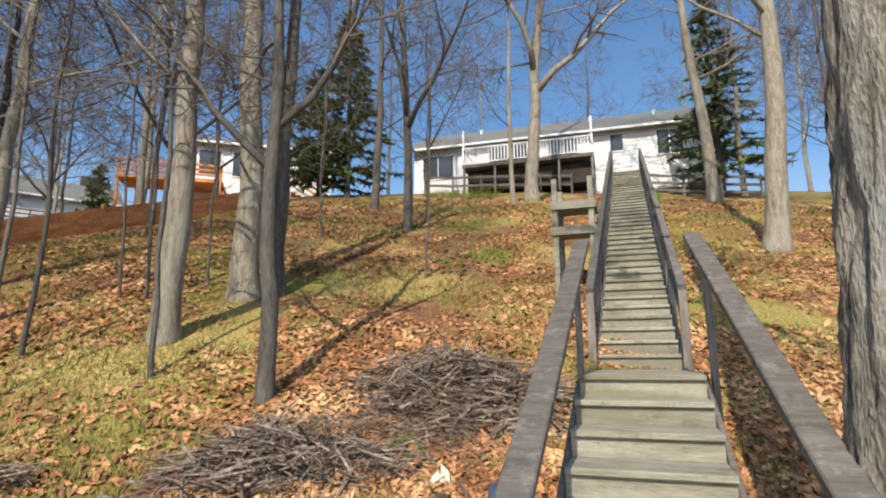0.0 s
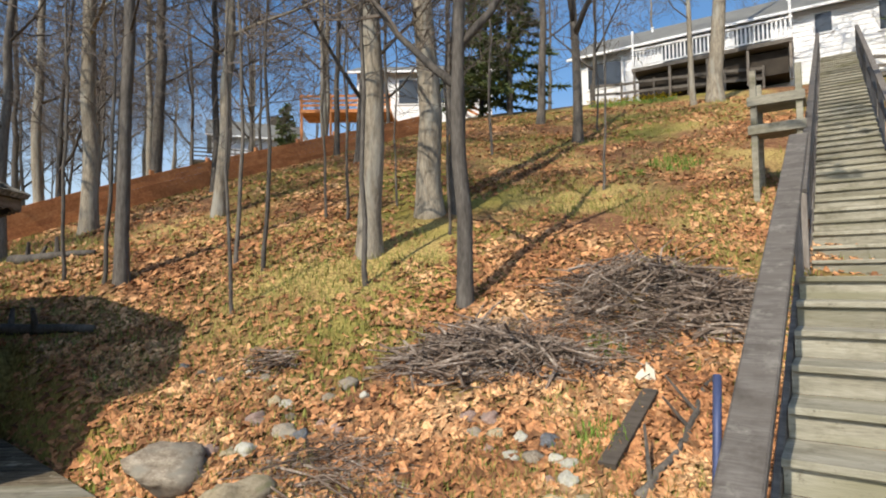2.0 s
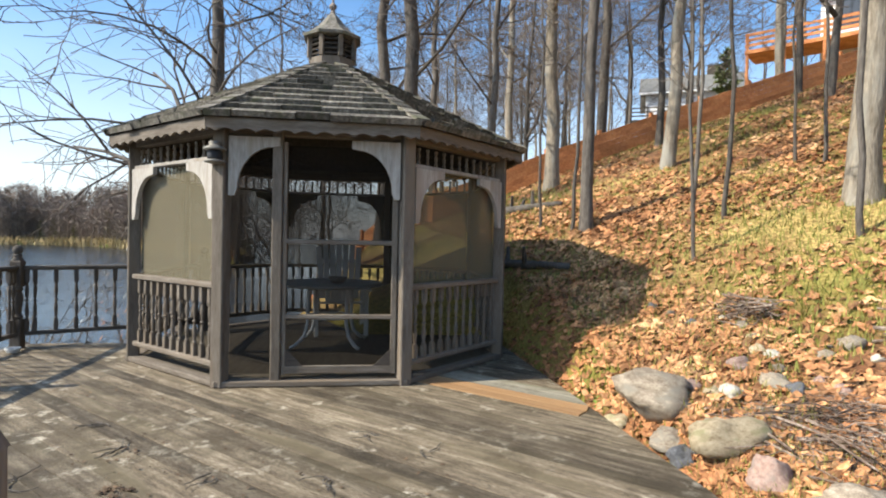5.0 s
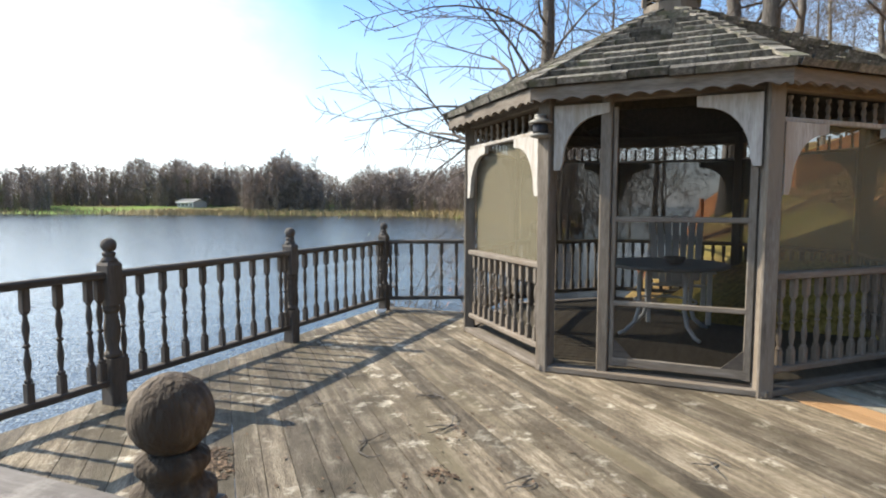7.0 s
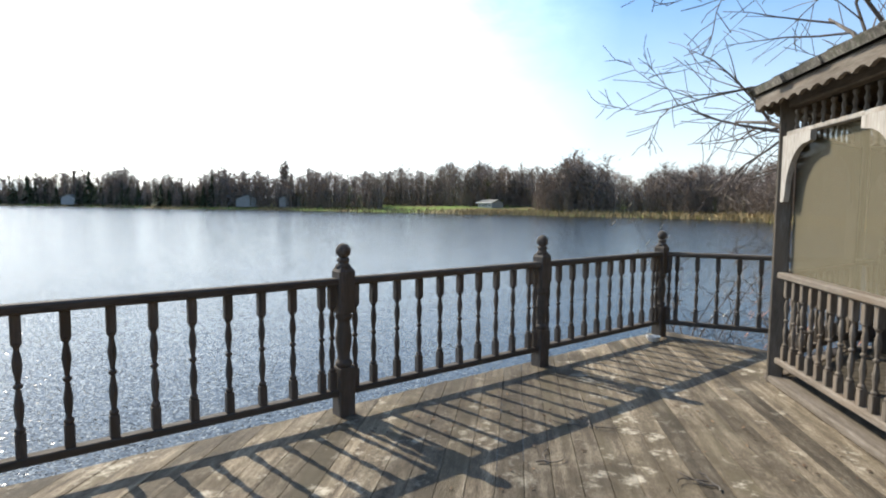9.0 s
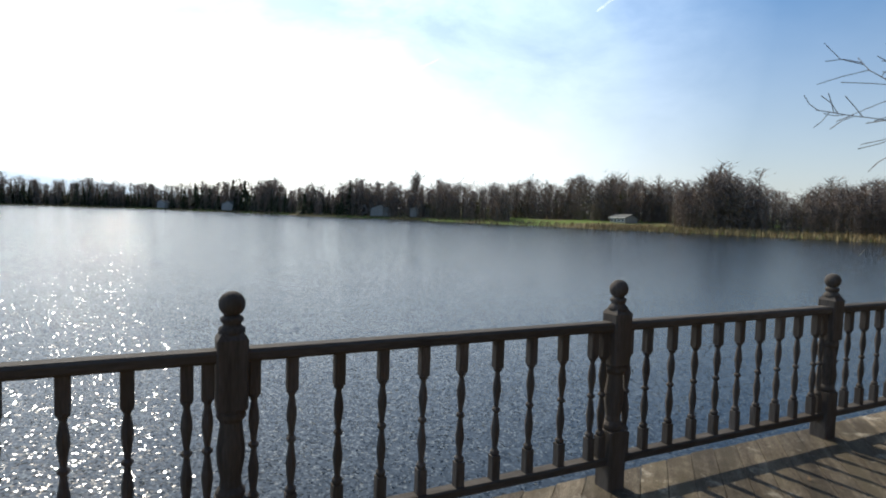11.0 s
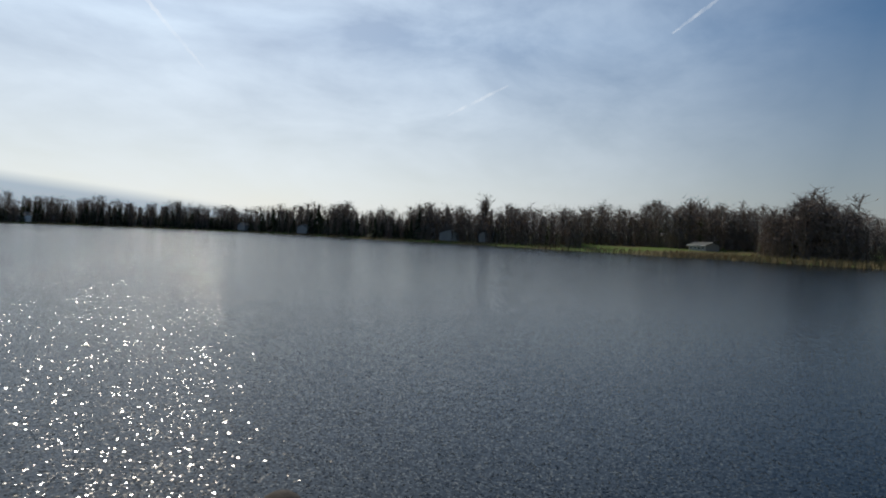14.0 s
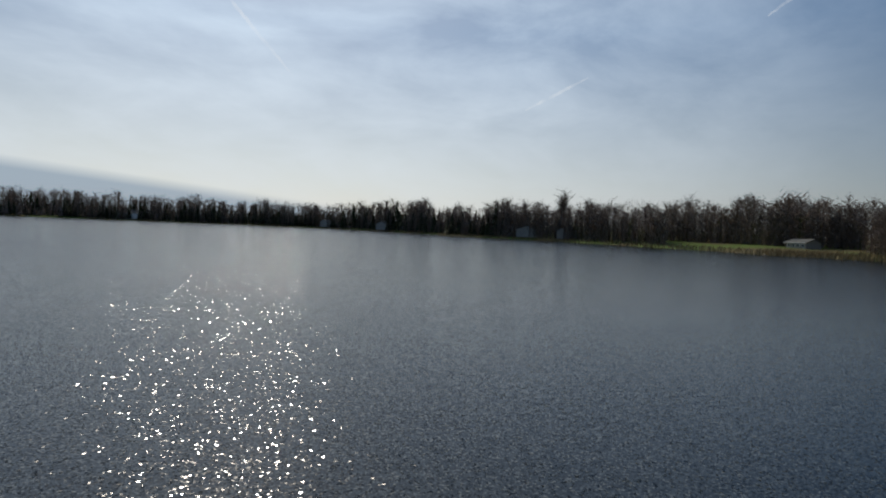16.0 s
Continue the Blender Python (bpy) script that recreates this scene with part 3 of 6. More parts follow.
def build_rails():
    pts = [POST_A + E1 * a for a in (-3.82, -1.92, 0.0, 1.95, 3.90, 5.85)]
    for i in range(5):
        railing(pts[i], pts[i + 1], "weathered grey wooden balustrade with turned spindles at the deck edge", (i == 0, True))
    railing(pts[0], pts[0] + Vector((-0.2, 1.94)), "weathered grey wooden balustrade returning towards the gazebo", (False, True))
    # the inner rail and its ball-topped newel beside the walk
    t = thing("railing", at(-1.18, 0.02, 0.05, -109), "short grey wooden rail with a ball-topped newel on the deck", "railing", "deck balustrade")
    part("post", Geo().box(0.124, 0.124, 1.09, pose(0, 0, 0.335), bevel=0.01).add(
        [(-.062, -.062, .88), (.062, -.062, .88), (.062, .062, .88), (-.062, .062, .88), (-.042, -.042, .935), (.042, -.042, .935), (.042, .042, .935), (-.042, .042, .935)],
        [(0, 1, 5, 4), (1, 2, 6, 5), (2, 3, 7, 6), (3, 0, 4, 7), (4, 5, 6, 7)]), M_POST, t)
    f = part("finial", FIN_ME.copy(), M_POST, t, m=at(0, 0, -0.033))
    f.data.materials[0] = M_NEWEL
    part("top_rail", Geo().box(0.36, 0.13, 0.045, bevel=0.008), M_RAIL, t, m=at(0.255, 0, 0.865))
    part("bottom_rail", Geo().box(0.36, 0.07, 0.045, bevel=0.008), M_RAIL, t, m=at(0.255, 0, 0.155))
    for i in range(2):
        part("baluster", BALUSTER, M_BALU_BACKLIT, t, m=at(0.2 + 0.17 * i, 0, 0.17))


build_rails()


# ---- gazebo ----
def bracket_outline():
    """Curved corner bracket: straight along the post and the frieze, hollow on the inner side."""
    pts = [(0, 0), (0, -0.5), (0.05, -0.5)]
    for i in range(9):
        w = math.pi / 2 * i / 8
        pts.append((0.07 + 0.30 * (1 - math.cos(w)), -0.44 + 0.36 * math.sin(w)))
    pts += [(0.42, -0.07), (0.42, 0)]
    return pts[::-1]


def mesh_sheet(w, h):
    """One upright sheet of insect mesh, facing y."""
    return Geo().add([(-w / 2, 0, -h / 2), (w / 2, 0, -h / 2), (w / 2, 0, h / 2), (-w / 2, 0, h / 2)], [(0, 1, 2, 3)])


def build_gazebo():
    z0 = 0.0
    gz = thing("gazebo", at(GAZ.x, GAZ.y, z0, GAZ_RZ), "weathered eight-sided screened wooden gazebo with shake roof and cupola", "gazebo")
    side = 2 * GAZ_R * math.sin(math.pi / 8)
    apo = GAZ_R * math.cos(math.pi / 8)
    # floor
    oct_ = [(2.03 * math.cos(math.pi / 8 + k * math.pi / 4), 2.03 * math.sin(math.pi / 8 + k * math.pi / 4)) for k in range(8)]
    part("gazebo_floor", Geo().prism(oct_, -0.02, 0.045), M_FLOORB, gz)
    post = Geo().box(0.115, 0.115, 2.3, pose(0, 0, 1.15), bevel=0.01).mesh("post", M_GWOOD)
    for k in range(8):
        w = math.pi / 8 + k * math.pi / 4
        part("post", post, M_GWOOD, gz, m=at(GAZ_R * math.cos(w), GAZ_R * math.sin(w), 0, math.degrees(w)))
    bal = lathe_baluster(0.62, 0.023).mesh("baluster", M_GWOOD)
    spin = Geo().lathe([(0.018, 0), (0.018, 0.02), (0.010, 0.04), (0.018, 0.075), (0.010, 0.11), (0.018, 0.13), (0.018, 0.15)], 6).mesh("spindle", M_GWOOD)
    brk = Geo().prism(bracket_outline(), -0.02, 0.02, pose(0, 0, 0, 90, 0, 0)).mesh("bracket", M_SUNLIT_TRIM)
    inner = side - 0.125
    for k in range(8):
        w = 45 * k
        # local frame of this side: x along the side, y outwards
        fr = pose(0, 0, 0, 0, 0, w - 90) @ pose(0, apo, 0)
        part("header_beam", Geo().box(side - 0.12, 0.09, 0.14, bevel=0.008), M_GRAILW, gz, m=fr @ pose(0, -0.02, 2.22))
        for sx in (-1, 1):
            part("bracket", brk, M_SUNLIT_TRIM, gz, m=fr @ pose(-sx * inner / 2, 0.035, 2.13 if k == 0 else 1.93, 0, 0, 0 if sx > 0 else 180))
        part("sill", Geo().box(side + 0.06, 0.13, 0.05, bevel=0.008), M_GRAILW, gz, m=fr @ pose(0, 0.0, 0.03))
        if k == 0:
            continue
        part("top_rail", Geo().box(inner, 0.09, 0.05, bevel=0.01), M_GRAILW, gz, m=fr @ pose(0, 0, 0.86))
        part("bottom_rail", Geo().box(inner, 0.07, 0.05, bevel=0.01), M_GRAILW, gz, m=fr @ pose(0, 0, 0.185))
        for i in range(11):
            part("baluster", bal, M_GWOOD, gz, m=fr @ pose((i - 5) * inner / 11.4, 0.0, 0.21))
        part("frieze_rail", Geo().box(inner, 0.06, 0.035, bevel=0.006), M_SUNLIT_TRIM, gz, m=fr @ pose(0, 0, 1.95))
        for i in range(11):
            part("spindle", spin, M_GWOOD, gz, m=fr @ pose((i - 5) * inner / 11.5, 0.0, 1.968))
        part("screen", mesh_sheet(inner - 0.02, 1.06), M_SCREEN, gz, m=fr @ pose(0, -0.045, 1.41))
    # doorway: fixed screened sidelight and a screen door with two cross bars
    fr = pose(0, 0, 0, 0, 0, -90) @ pose(0, apo, 0)
    xm = inner / 2 - 0.40
    part("mullion", Geo().box(0.085, 0.08, 2.14, bevel=0.008), M_GWOOD, gz, m=fr @ pose(xm, 0, 1.11))
    # both doorway sheets are blackened to stand in for shade inside
    part("screen", mesh_sheet(0.34, 2.0), M_SCREEN_SHADE, gz, m=fr @ pose(inner / 2 - 0.18, -0.03, 1.1))
    door = part("screen_door", Geo().box(0.05, 0.035, 2.0, bevel=0.005), M_GWOOD, gz, m=fr @ pose(-inner / 2 + 0.035, 0.0, 1.1))
    dw = xm + inner / 2 - 0.1
    part("stile", Geo().box(0.035, 0.035, 2.0, bevel=0.005), M_GWOOD, door, m=pose(dw, 0, 0))
    for z in (0.15, -0.5):
        part("cross_bar", Geo().box(dw, 0.035, 0.04, bevel=0.006), M_GRAILW, door, m=pose(dw / 2, 0, z))
    part("kick_rail", Geo().box(dw, 0.035, 0.07, bevel=0.006), M_GRAILW, door, m=pose(dw / 2, 0, -0.96))
    part("screen", mesh_sheet(dw, 1.95), M_SCREEN_SHADE, door, m=pose(dw / 2, -0.005, 0))
    for sx in (0.02, dw - 0.02):
        d = 1 if sx < 0.1 else -1
        part("corner_gusset", Geo().prism([(0, 0), (0.15 * d, 0), (0, 0.15)] if d > 0 else [(0, 0), (0, 0.15), (-0.15, 0)], -0.006, 0.006, pose(0, 0, 0, 90, 0, 0)), M_DARKSHADEWOOD, door, m=pose(sx, 0.01, -0.93))
    # fascia with a scalloped lower edge
    re = 2.285
    eave = 2 * re * math.sin(math.pi / 8)
    ea = re * math.cos(math.pi / 8)
    out = [(-eave / 2, 0.13), (-eave / 2, 0.02)]
    nsc = 11
    for i in range(nsc):
        for j in range(1, 5):
            x = -eave / 2 + eave * (i + j / 4) / nsc
            out.append((x, 0.02 + 0.028 * abs(math.cos(math.pi * (j / 4))) if j < 4 else 0.048))
    out += [(eave / 2, 0.02), (eave / 2, 0.13)]
    fas = Geo().prism(out, -0.014, 0.014, pose(0, 0, 0, 90, 0, 0)).mesh("fascia", M_GRAILW)
    for k in range(8):
        part("fascia", fas, M_GRAILW, gz, m=pose(0, 0, 0, 0, 0, 45 * k - 90) @ pose(0, ea - 0.02, 2.12))
    # roof deck, shakes and hip caps
    zt, ze, rt = 3.24, 2.25, 0.30
    g = Geo()
    ring = lambda r, z: [(r * math.cos(math.pi / 8 + i * math.pi / 4), r * math.sin(math.pi / 8 + i * math.pi / 4), z) for i in range(8)]
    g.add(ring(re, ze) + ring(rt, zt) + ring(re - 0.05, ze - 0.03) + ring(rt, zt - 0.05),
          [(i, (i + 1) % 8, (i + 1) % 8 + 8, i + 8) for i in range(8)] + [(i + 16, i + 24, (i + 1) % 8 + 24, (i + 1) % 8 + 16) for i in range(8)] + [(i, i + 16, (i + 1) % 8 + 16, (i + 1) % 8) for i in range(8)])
    roof = part("roof", g, M_DARKSHADEWOOD, gz, "steep eight-sided roof of grey wooden shakes")
    rng = random.Random(5)
    rows = 11
    ta = rt * math.cos(math.pi / 8)
    run, rise = ea - ta, zt - ze
    slope = math.hypot(run, rise)
    tilt = math.degrees(math.atan2(rise, run))
    back = Geo()
    for k in range(8):
        near = k in (0, 1, 7, 6)
        face = pose(0, 0, 0, 0, 0, 45 * k - 90) @ pose(0, ea + 0.03, ze) @ pose(0, 0, 0, -tilt, 0, 0)
        for r in range(rows):
            s0 = r * slope / rows
            wide = lambda s: 2 * ((ea + 0.03) - (ea + 0.03 - ta) * s / slope) * math.tan(math.pi / 8)
            w0, w1 = wide(s0), wide(min(slope, s0 + slope / rows * 1.35))
            x = -w0 / 2
            while x < w0 / 2 - 0.03:
                ww = min(rng.uniform(0.16, 0.34), w0 / 2 - x)
                th = rng.uniform(0.016, 0.026)
                ln = slope / rows * 1.3
                xa, xb = x + 0.003, x + ww - 0.003
                clip = lambda v, w: max(-w / 2, min(w / 2, v))
                jog = rng.uniform(-0.02, 0.02)
                vs = [(xa, -s0 + jog, 0.005), (xb, -s0 + jog, 0.005), (clip(xb, w1), -s0 - ln, 0.0), (clip(xa, w1), -s0 - ln, 0.0),
                      (xa, -s0 + jog, th + 0.036), (xb, -s0 + jog, th + 0.036), (clip(xb, w1), -s0 - ln, 0.008), (clip(xa, w1), -s0 - ln, 0.008)]
                fs = [(0, 3, 2, 1), (4, 5, 6, 7), (0, 1, 5, 4), (1, 2, 6, 5), (2, 3, 7, 6), (3, 0, 4, 7)]
                if near:
                    part("shake", Geo().add(vs, fs), M_SHAKE, roof, m=face)
                else:
                    back.add(vs, fs, face)
                x += ww
    tagged(part("shake_rows", back, M_SHAKES, roof), kind="stuff")
    for k in range(8):
        w = math.pi / 8 + k * math.pi / 4
        a, b = Vector((re * 1.02 * math.cos(w), re * 1.02 * math.sin(w), ze + 0.03)), Vector((rt * math.cos(w), rt * math.sin(w), zt + 0.03))
        for i in range(12):
            p, q = a.lerp(b, i / 12), a.lerp(b, (i + 1.15) / 12)
            d = (q - p).normalized()
            m = Matrix.Translation((p + q) / 2 + Vector((0, 0, 0.012))) @ (d.to_track_quat("X", "Z").to_matrix().to_4x4()) @ pose(0, 0, 0, 0, 3, 0)
            part("hip_cap", Geo().box((q - p).length, 0.13, 0.02), M_SHAKE, roof, m=m)
    # cupola
    cup = part("cupola", Geo().prism([(0.27 * math.cos(math.pi / 8 + i * math.pi / 4), 0.27 * math.sin(math.pi / 8 + i * math.pi / 4)) for i in range(8)], 3.06, 3.26), M_GWOOD, gz, "small louvred wooden cupola", m=pose(0, 0, 0.12))
    for k in range(8):
        w = math.pi / 8 + k * math.pi / 4
        part("cupola_post", Geo().box(0.045, 0.045, 0.26), M_GWOOD, cup, m=at(0.275 * math.cos(w), 0.275 * math.sin(w), 3.39, math.degrees(w)))
        fr = pose(0, 0, 0, 0, 0, 45 * k) @ pose(0.235, 0, 0)
        for j in range(4):
            part("louvre", Geo().box(0.05, 0.19, 0.012), M_DARKSHADEWOOD, cup, m=fr @ pose(0, 0, 3.30 + 0.055 * j, 0, 35, 0))
    # dark core added as the shade behind the louvres
    part("cupola_core", Geo().lathe([(0.15, 3.20), (0.15, 3.52)], 8), M_GAPSHADE, cup)
    prof = [(0.35, 3.50), (0.36, 3.53), (0.25, 3.59), (0.17, 3.66), (0.10, 3.75), (0.03, 3.83)]
    part("cupola_roof", Geo().lathe(prof, 8, pose(0, 0, 0, 0, 0, 22.5)), M_SHAKES, cup)
    part("finial", Geo().lathe([(0.02, 3.81), (0.035, 3.84), (0.02, 3.86), (0.045, 3.90), (0.045, 3.92), (0.015, 3.96), (0.008, 4.06)], 10), M_POST, cup)
    return gz


build_gazebo()


# ---- stairs up the hill ----
STAIR_AZ = 16.0
EYE0 = Vector((0.554, 0.669))
AXIS = Vector((math.sin(radians(STAIR_AZ)), math.cos(radians(STAIR_AZ))))
SIDE = Vector((AXIS.y, -AXIS.x))


def stair_point(d, side=0.0):
    return EYE0 + AXIS * d + SIDE * side


def build_stairs():
    w = 0.90
    base = stair_point(0)
    st = thing("hill_stairs", at(base.x, base.y, 0, -STAIR_AZ), "long weathered wooden stairway with handrails climbing the leaf-covered hill", "stairs")
    # local frame: y along the climb, x to the right
    run, rise = 0.37, 0.1645
    rng = random.Random(2)
    tread = Geo().box(w, run + 0.03, 0.04, bevel=0.006).mesh("tread", M_TREAD)
    riser = Geo().box(w, 0.022, rise - 0.04).mesh("riser", M_TREAD)
    for i in range(9):
        y = 5.0 - run * (9 - i)
        part("tread", tread, M_TREAD, st, m=pose(rng.uniform(-.006, .006), y + run / 2, rise * (i + 1) - 0.02))
        part("riser", riser, M_TREAD, st, m=pose(0, y + 0.03, rise * (i + 0.5) - 0.02))
    z1 = 1.48
    for i in range(5):
        part("landing_board", Geo().box(w + 0.1, 0.385, 0.04, bevel=0.006), M_TREAD, st, m=pose(0, 5.19 + 0.392 * i, z1 - 0.02 + 0.002))
    part("landing_edge", Geo().box(w + 0.1, 0.04, 0.13), M_TREAD, st, m=pose(0, 5.03, z1 - 0.11))
    run2, rise2, n2 = 0.36, 0.1723, 40
    tread2 = Geo().box(w, run2 + 0.03, 0.04, bevel=0.006).mesh("tread", M_TREAD)
    riser2 = Geo().box(w, 0.022, rise2 - 0.04).mesh("riser", M_TREAD)
    for i in range(n2):
        y = 7.05 + run2 * i
        part("tread", tread2, M_TREAD, st, m=pose(rng.uniform(-.008, .008), y + run2 / 2, z1 + rise2 * (i + 1) - 0.02))
        part("riser", riser2, M_TREAD, st, m=pose(0, y + 0.03, z1 + rise2 * (i + 0.5) - 0.02))

    def slanted(name, x, ya, za, yb, zb, wx, hz, mat, label=""):
        ln = math.hypot(yb - ya, zb - za)
        return part(name, Geo().box(wx, ln, hz, bevel=0.008), mat, st, label, m=pose(x, (ya + yb) / 2, (za + zb) / 2, math.degrees(math.atan2(zb - za, yb - ya)), 0, 0))

    ye, ze = 7.05 + run2 * n2, z1 + rise2 * n2
    for sx in (-1, 1):
        slanted("stringer", sx * (w / 2 + 0.025), 1.55, -0.1, 5.05, z1 - 0.1, 0.04, 0.26, M_RAIL)
        slanted("stringer", sx * (w / 2 + 0.025), 6.95, z1 - 0.1, ye, ze - 0.1, 0.04, 0.26, M_RAIL)
        x = sx * (w / 2 + (0.0 if sx < 0 else 0.06))
        xl = x + sx * (0.03 if sx < 0 else 0.17)
        hr = slanted("handrail", (x + xl) / 2, 1.25, 0.62, 5.45, z1 + 1.2, 0.14, 0.055, M_RAIL, "thick grey timber handrail")
        hr.matrix_basis = pose((x + xl) / 2, 3.35, (0.62 + z1 + 1.2) / 2) @ pose(0, 0, 0, 0, 0, math.degrees(math.atan2(xl - x, 4.2))) @ pose(0, 0, 0, 26.1, 0, 0)
        for y in (1.7, 4.85):
            z = 0.62 + (y - 1.25) * (z1 + 0.58) / 4.2
            part("baluster_post", Geo().box(0.05, 0.09, z + 0.35, bevel=0.006), M_POST, st, m=pose(xl + (x - xl) * (y - 1.25) / 4.2, y, (z - 0.35) / 2 - 0.02))
        xu = sx * (w / 2 + 0.06)
        slanted("handrail", xu, 6.95, z1 + 0.92, ye, ze + 0.92, 0.10, 0.05, M_RAIL)
        for i in range(9):
            y = 7.0 + (ye - 7.05) * i / 8
            z = z1 + (y - 7.05) * (ze - z1) / (ye - 7.05)
            part("baluster_post", Geo().box(0.09, 0.09, 1.3, bevel=0.008), M_POST, st, m=pose(xu, y, z + 0.26))
        slanted("middle_rail", xu, 7.0, z1 + 0.5, ye, ze + 0.5, 0.04, 0.09, M_RAIL)
    # small side platform half-way up
    for x, y in ((-1.2, 9.6), (-1.2, 10.4), (-0.60, 9.6)):
        part("platform_post", Geo().box(0.09, 0.09, 2.2, bevel=0.008), M_TREAD, st, "pale unpainted post", m=pose(x, y, 3.55))
    for z in (3.78, 4.22):
        part("platform_board", Geo().box(0.74, 0.9, 0.05, bevel=0.006), M_TREAD, st, m=pose(-0.9, 10.0, z))
        part("platform_rim", Geo().box(0.76, 0.04, 0.14, bevel=0.006), M_TREAD, st, m=pose(-0.9, 9.53, z - 0.06))


build_stairs()


# ---- houses on the hill ----
def window(parent, x, y, z, w, h, name="window", bars=1):
    """A framed double window in a wall that faces -y."""
    f = part(name, Geo().box(w + 0.16, 0.06, h + 0.16), M_WHITE, parent, m=pose(x, y - 0.02, z))
    n = bars + 1
    for i in range(n):
        part("pane", Geo().box(w / n - 0.05, 0.02, h), M_PANE, f, m=pose(-w / 2 + w / n * (i + 0.5), -0.035, 0))
    return f


def gable_roof(parent, L, D, H, rise, over=0.5, mat=None):
    t = 0.16
    g = Geo()
    x, y = L / 2 + over, D / 2 + over
    for sgn in (-1, 1):
        e, r = (sgn * y, H - 0.15), (0, H + rise)
        g.add([(-x, e[0], e[1]), (x, e[0], e[1]), (x, r[0], r[1]), (-x, r[0], r[1]), (-x, e[0], e[1] + t), (x, e[0], e[1] + t), (x, r[0], r[1] + t), (-x, r[0], r[1] + t)],
              [(0, 3, 2, 1), (4, 5, 6, 7), (0, 1, 5, 4), (1, 2, 6, 5), (2, 3, 7, 6), (3, 0, 4, 7)])
    roof = part("roof", g, mat or M_ROOF, parent)
    part("gutter", Geo().box(2 * x, 0.12, 0.14, bevel=0.02), M_WHITE, parent, m=pose(0, -y - 0.03, H - 0.08))
    return roof


def gable_wall(parent, L, D, H, rise, mat):
    g = Geo()
    x, y = L / 2, D / 2
    g.add([(-x, -y, 0), (x, -y, 0), (x, y, 0), (-x, y, 0), (-x, -y, H), (x, -y, H), (x, y, H), (-x, y, H), (-x, 0, H + rise - 0.05), (x, 0, H + rise - 0.05)],
          [(0, 1, 5, 4), (1, 2, 6, 9, 5), (2, 3, 7, 6), (3, 0, 4, 8, 7), (0, 3, 2, 1), (4, 5, 9, 8), (6, 7, 8, 9)])
    return part("wall", g, mat, parent)


def white_house():
    """The long house at the top of the stairs, with its raised balcony."""
    h = thing("house", at(6.6, 35.4, 10.5, -13.7), "long low white house with grey roof and raised balcony", "house")
    L, D, H = 17.0, 8.0, 3.5
    gable_wall(h, L, D, H, 2.35, M_WHITE)
    gable_roof(h, L, D, H, 2.35)
    for i in range(14):
        part("siding_board", Geo().box(L + 0.02, 0.02, 0.22), M_WHITE, h, m=pose(0, -D / 2 - 0.011, 0.2 + 0.245 * i, -3, 0, 0))
    window(h, -7.0, -D / 2 - 0.02, 2.35, 1.9, 1.35)
    window(h, 3.2, -D / 2 - 0.02, 2.75, 0.7, 0.9, bars=0)
    window(h, 5.9, -D / 2 - 0.02, 2.55, 1.3, 1.3)
    window(h, 7.85, -D / 2 - 0.02, 2.55, 0.7, 1.3, bars=0)
    window(h, -2.6, -D / 2 - 0.02, 2.45, 2.6, 1.9, "patio_door")
    window(h, 0.3, -D / 2 - 0.02, 2.45, 1.6, 1.7, bars=1)
    # balcony
    b = part("balcony", Geo().box(7.0, 2.2, 0.18), M_RAIL, h, "white-railed wooden balcony", m=pose(-1.5, -D / 2 - 1.1, 1.5))
    part("rail", Geo().box(7.0, 0.09, 0.07), M_WHITE, b, m=pose(0, -1.05, 1.02))
    part("rail", Geo().box(7.0, 0.06, 0.06), M_WHITE, b, m=pose(0, -1.05, 0.2))
    slat = Geo().box(0.07, 0.03, 0.82).mesh("slat", M_WHITE)
    for i in range(40):
        part("slat", slat, M_WHITE, b, m=pose(-3.42 + 0.175 * i, -1.05, 0.61))
    for i in range(5):
        part("support_post", Geo().box(0.11, 0.11, 1.7), M_POST, b, m=pose(-3.4 + 1.7 * i, -0.98, -0.9))
    for sx in (-3.42, 3.42):
        part("end_rail", Geo().box(0.07, 2.1, 0.07), M_WHITE, b, m=pose(sx, -0.02, 1.0))
        part("corner_post", Geo().box(0.1, 0.1, 2.1 if sx < 0 else 2.2), M_WHITE, b, m=pose(sx, -1.03, 1.0))
    # dark block added in place of the shade beneath the balcony
    part("underside", Geo().box(6.6, 1.6, 1.1), M_GAPSHADE, b, m=pose(0, 0.25, -0.75))
    for x in (-5, 1.8, 5.5):
        part("roof_vent", Geo().lathe([(0.07, 0), (0.07, 0.4), (0.11, 0.42), (0.11, 0.47)], 8), M_WHITE, h, m=pose(x, -1.0, H + 1.72))
    return h


white_house()


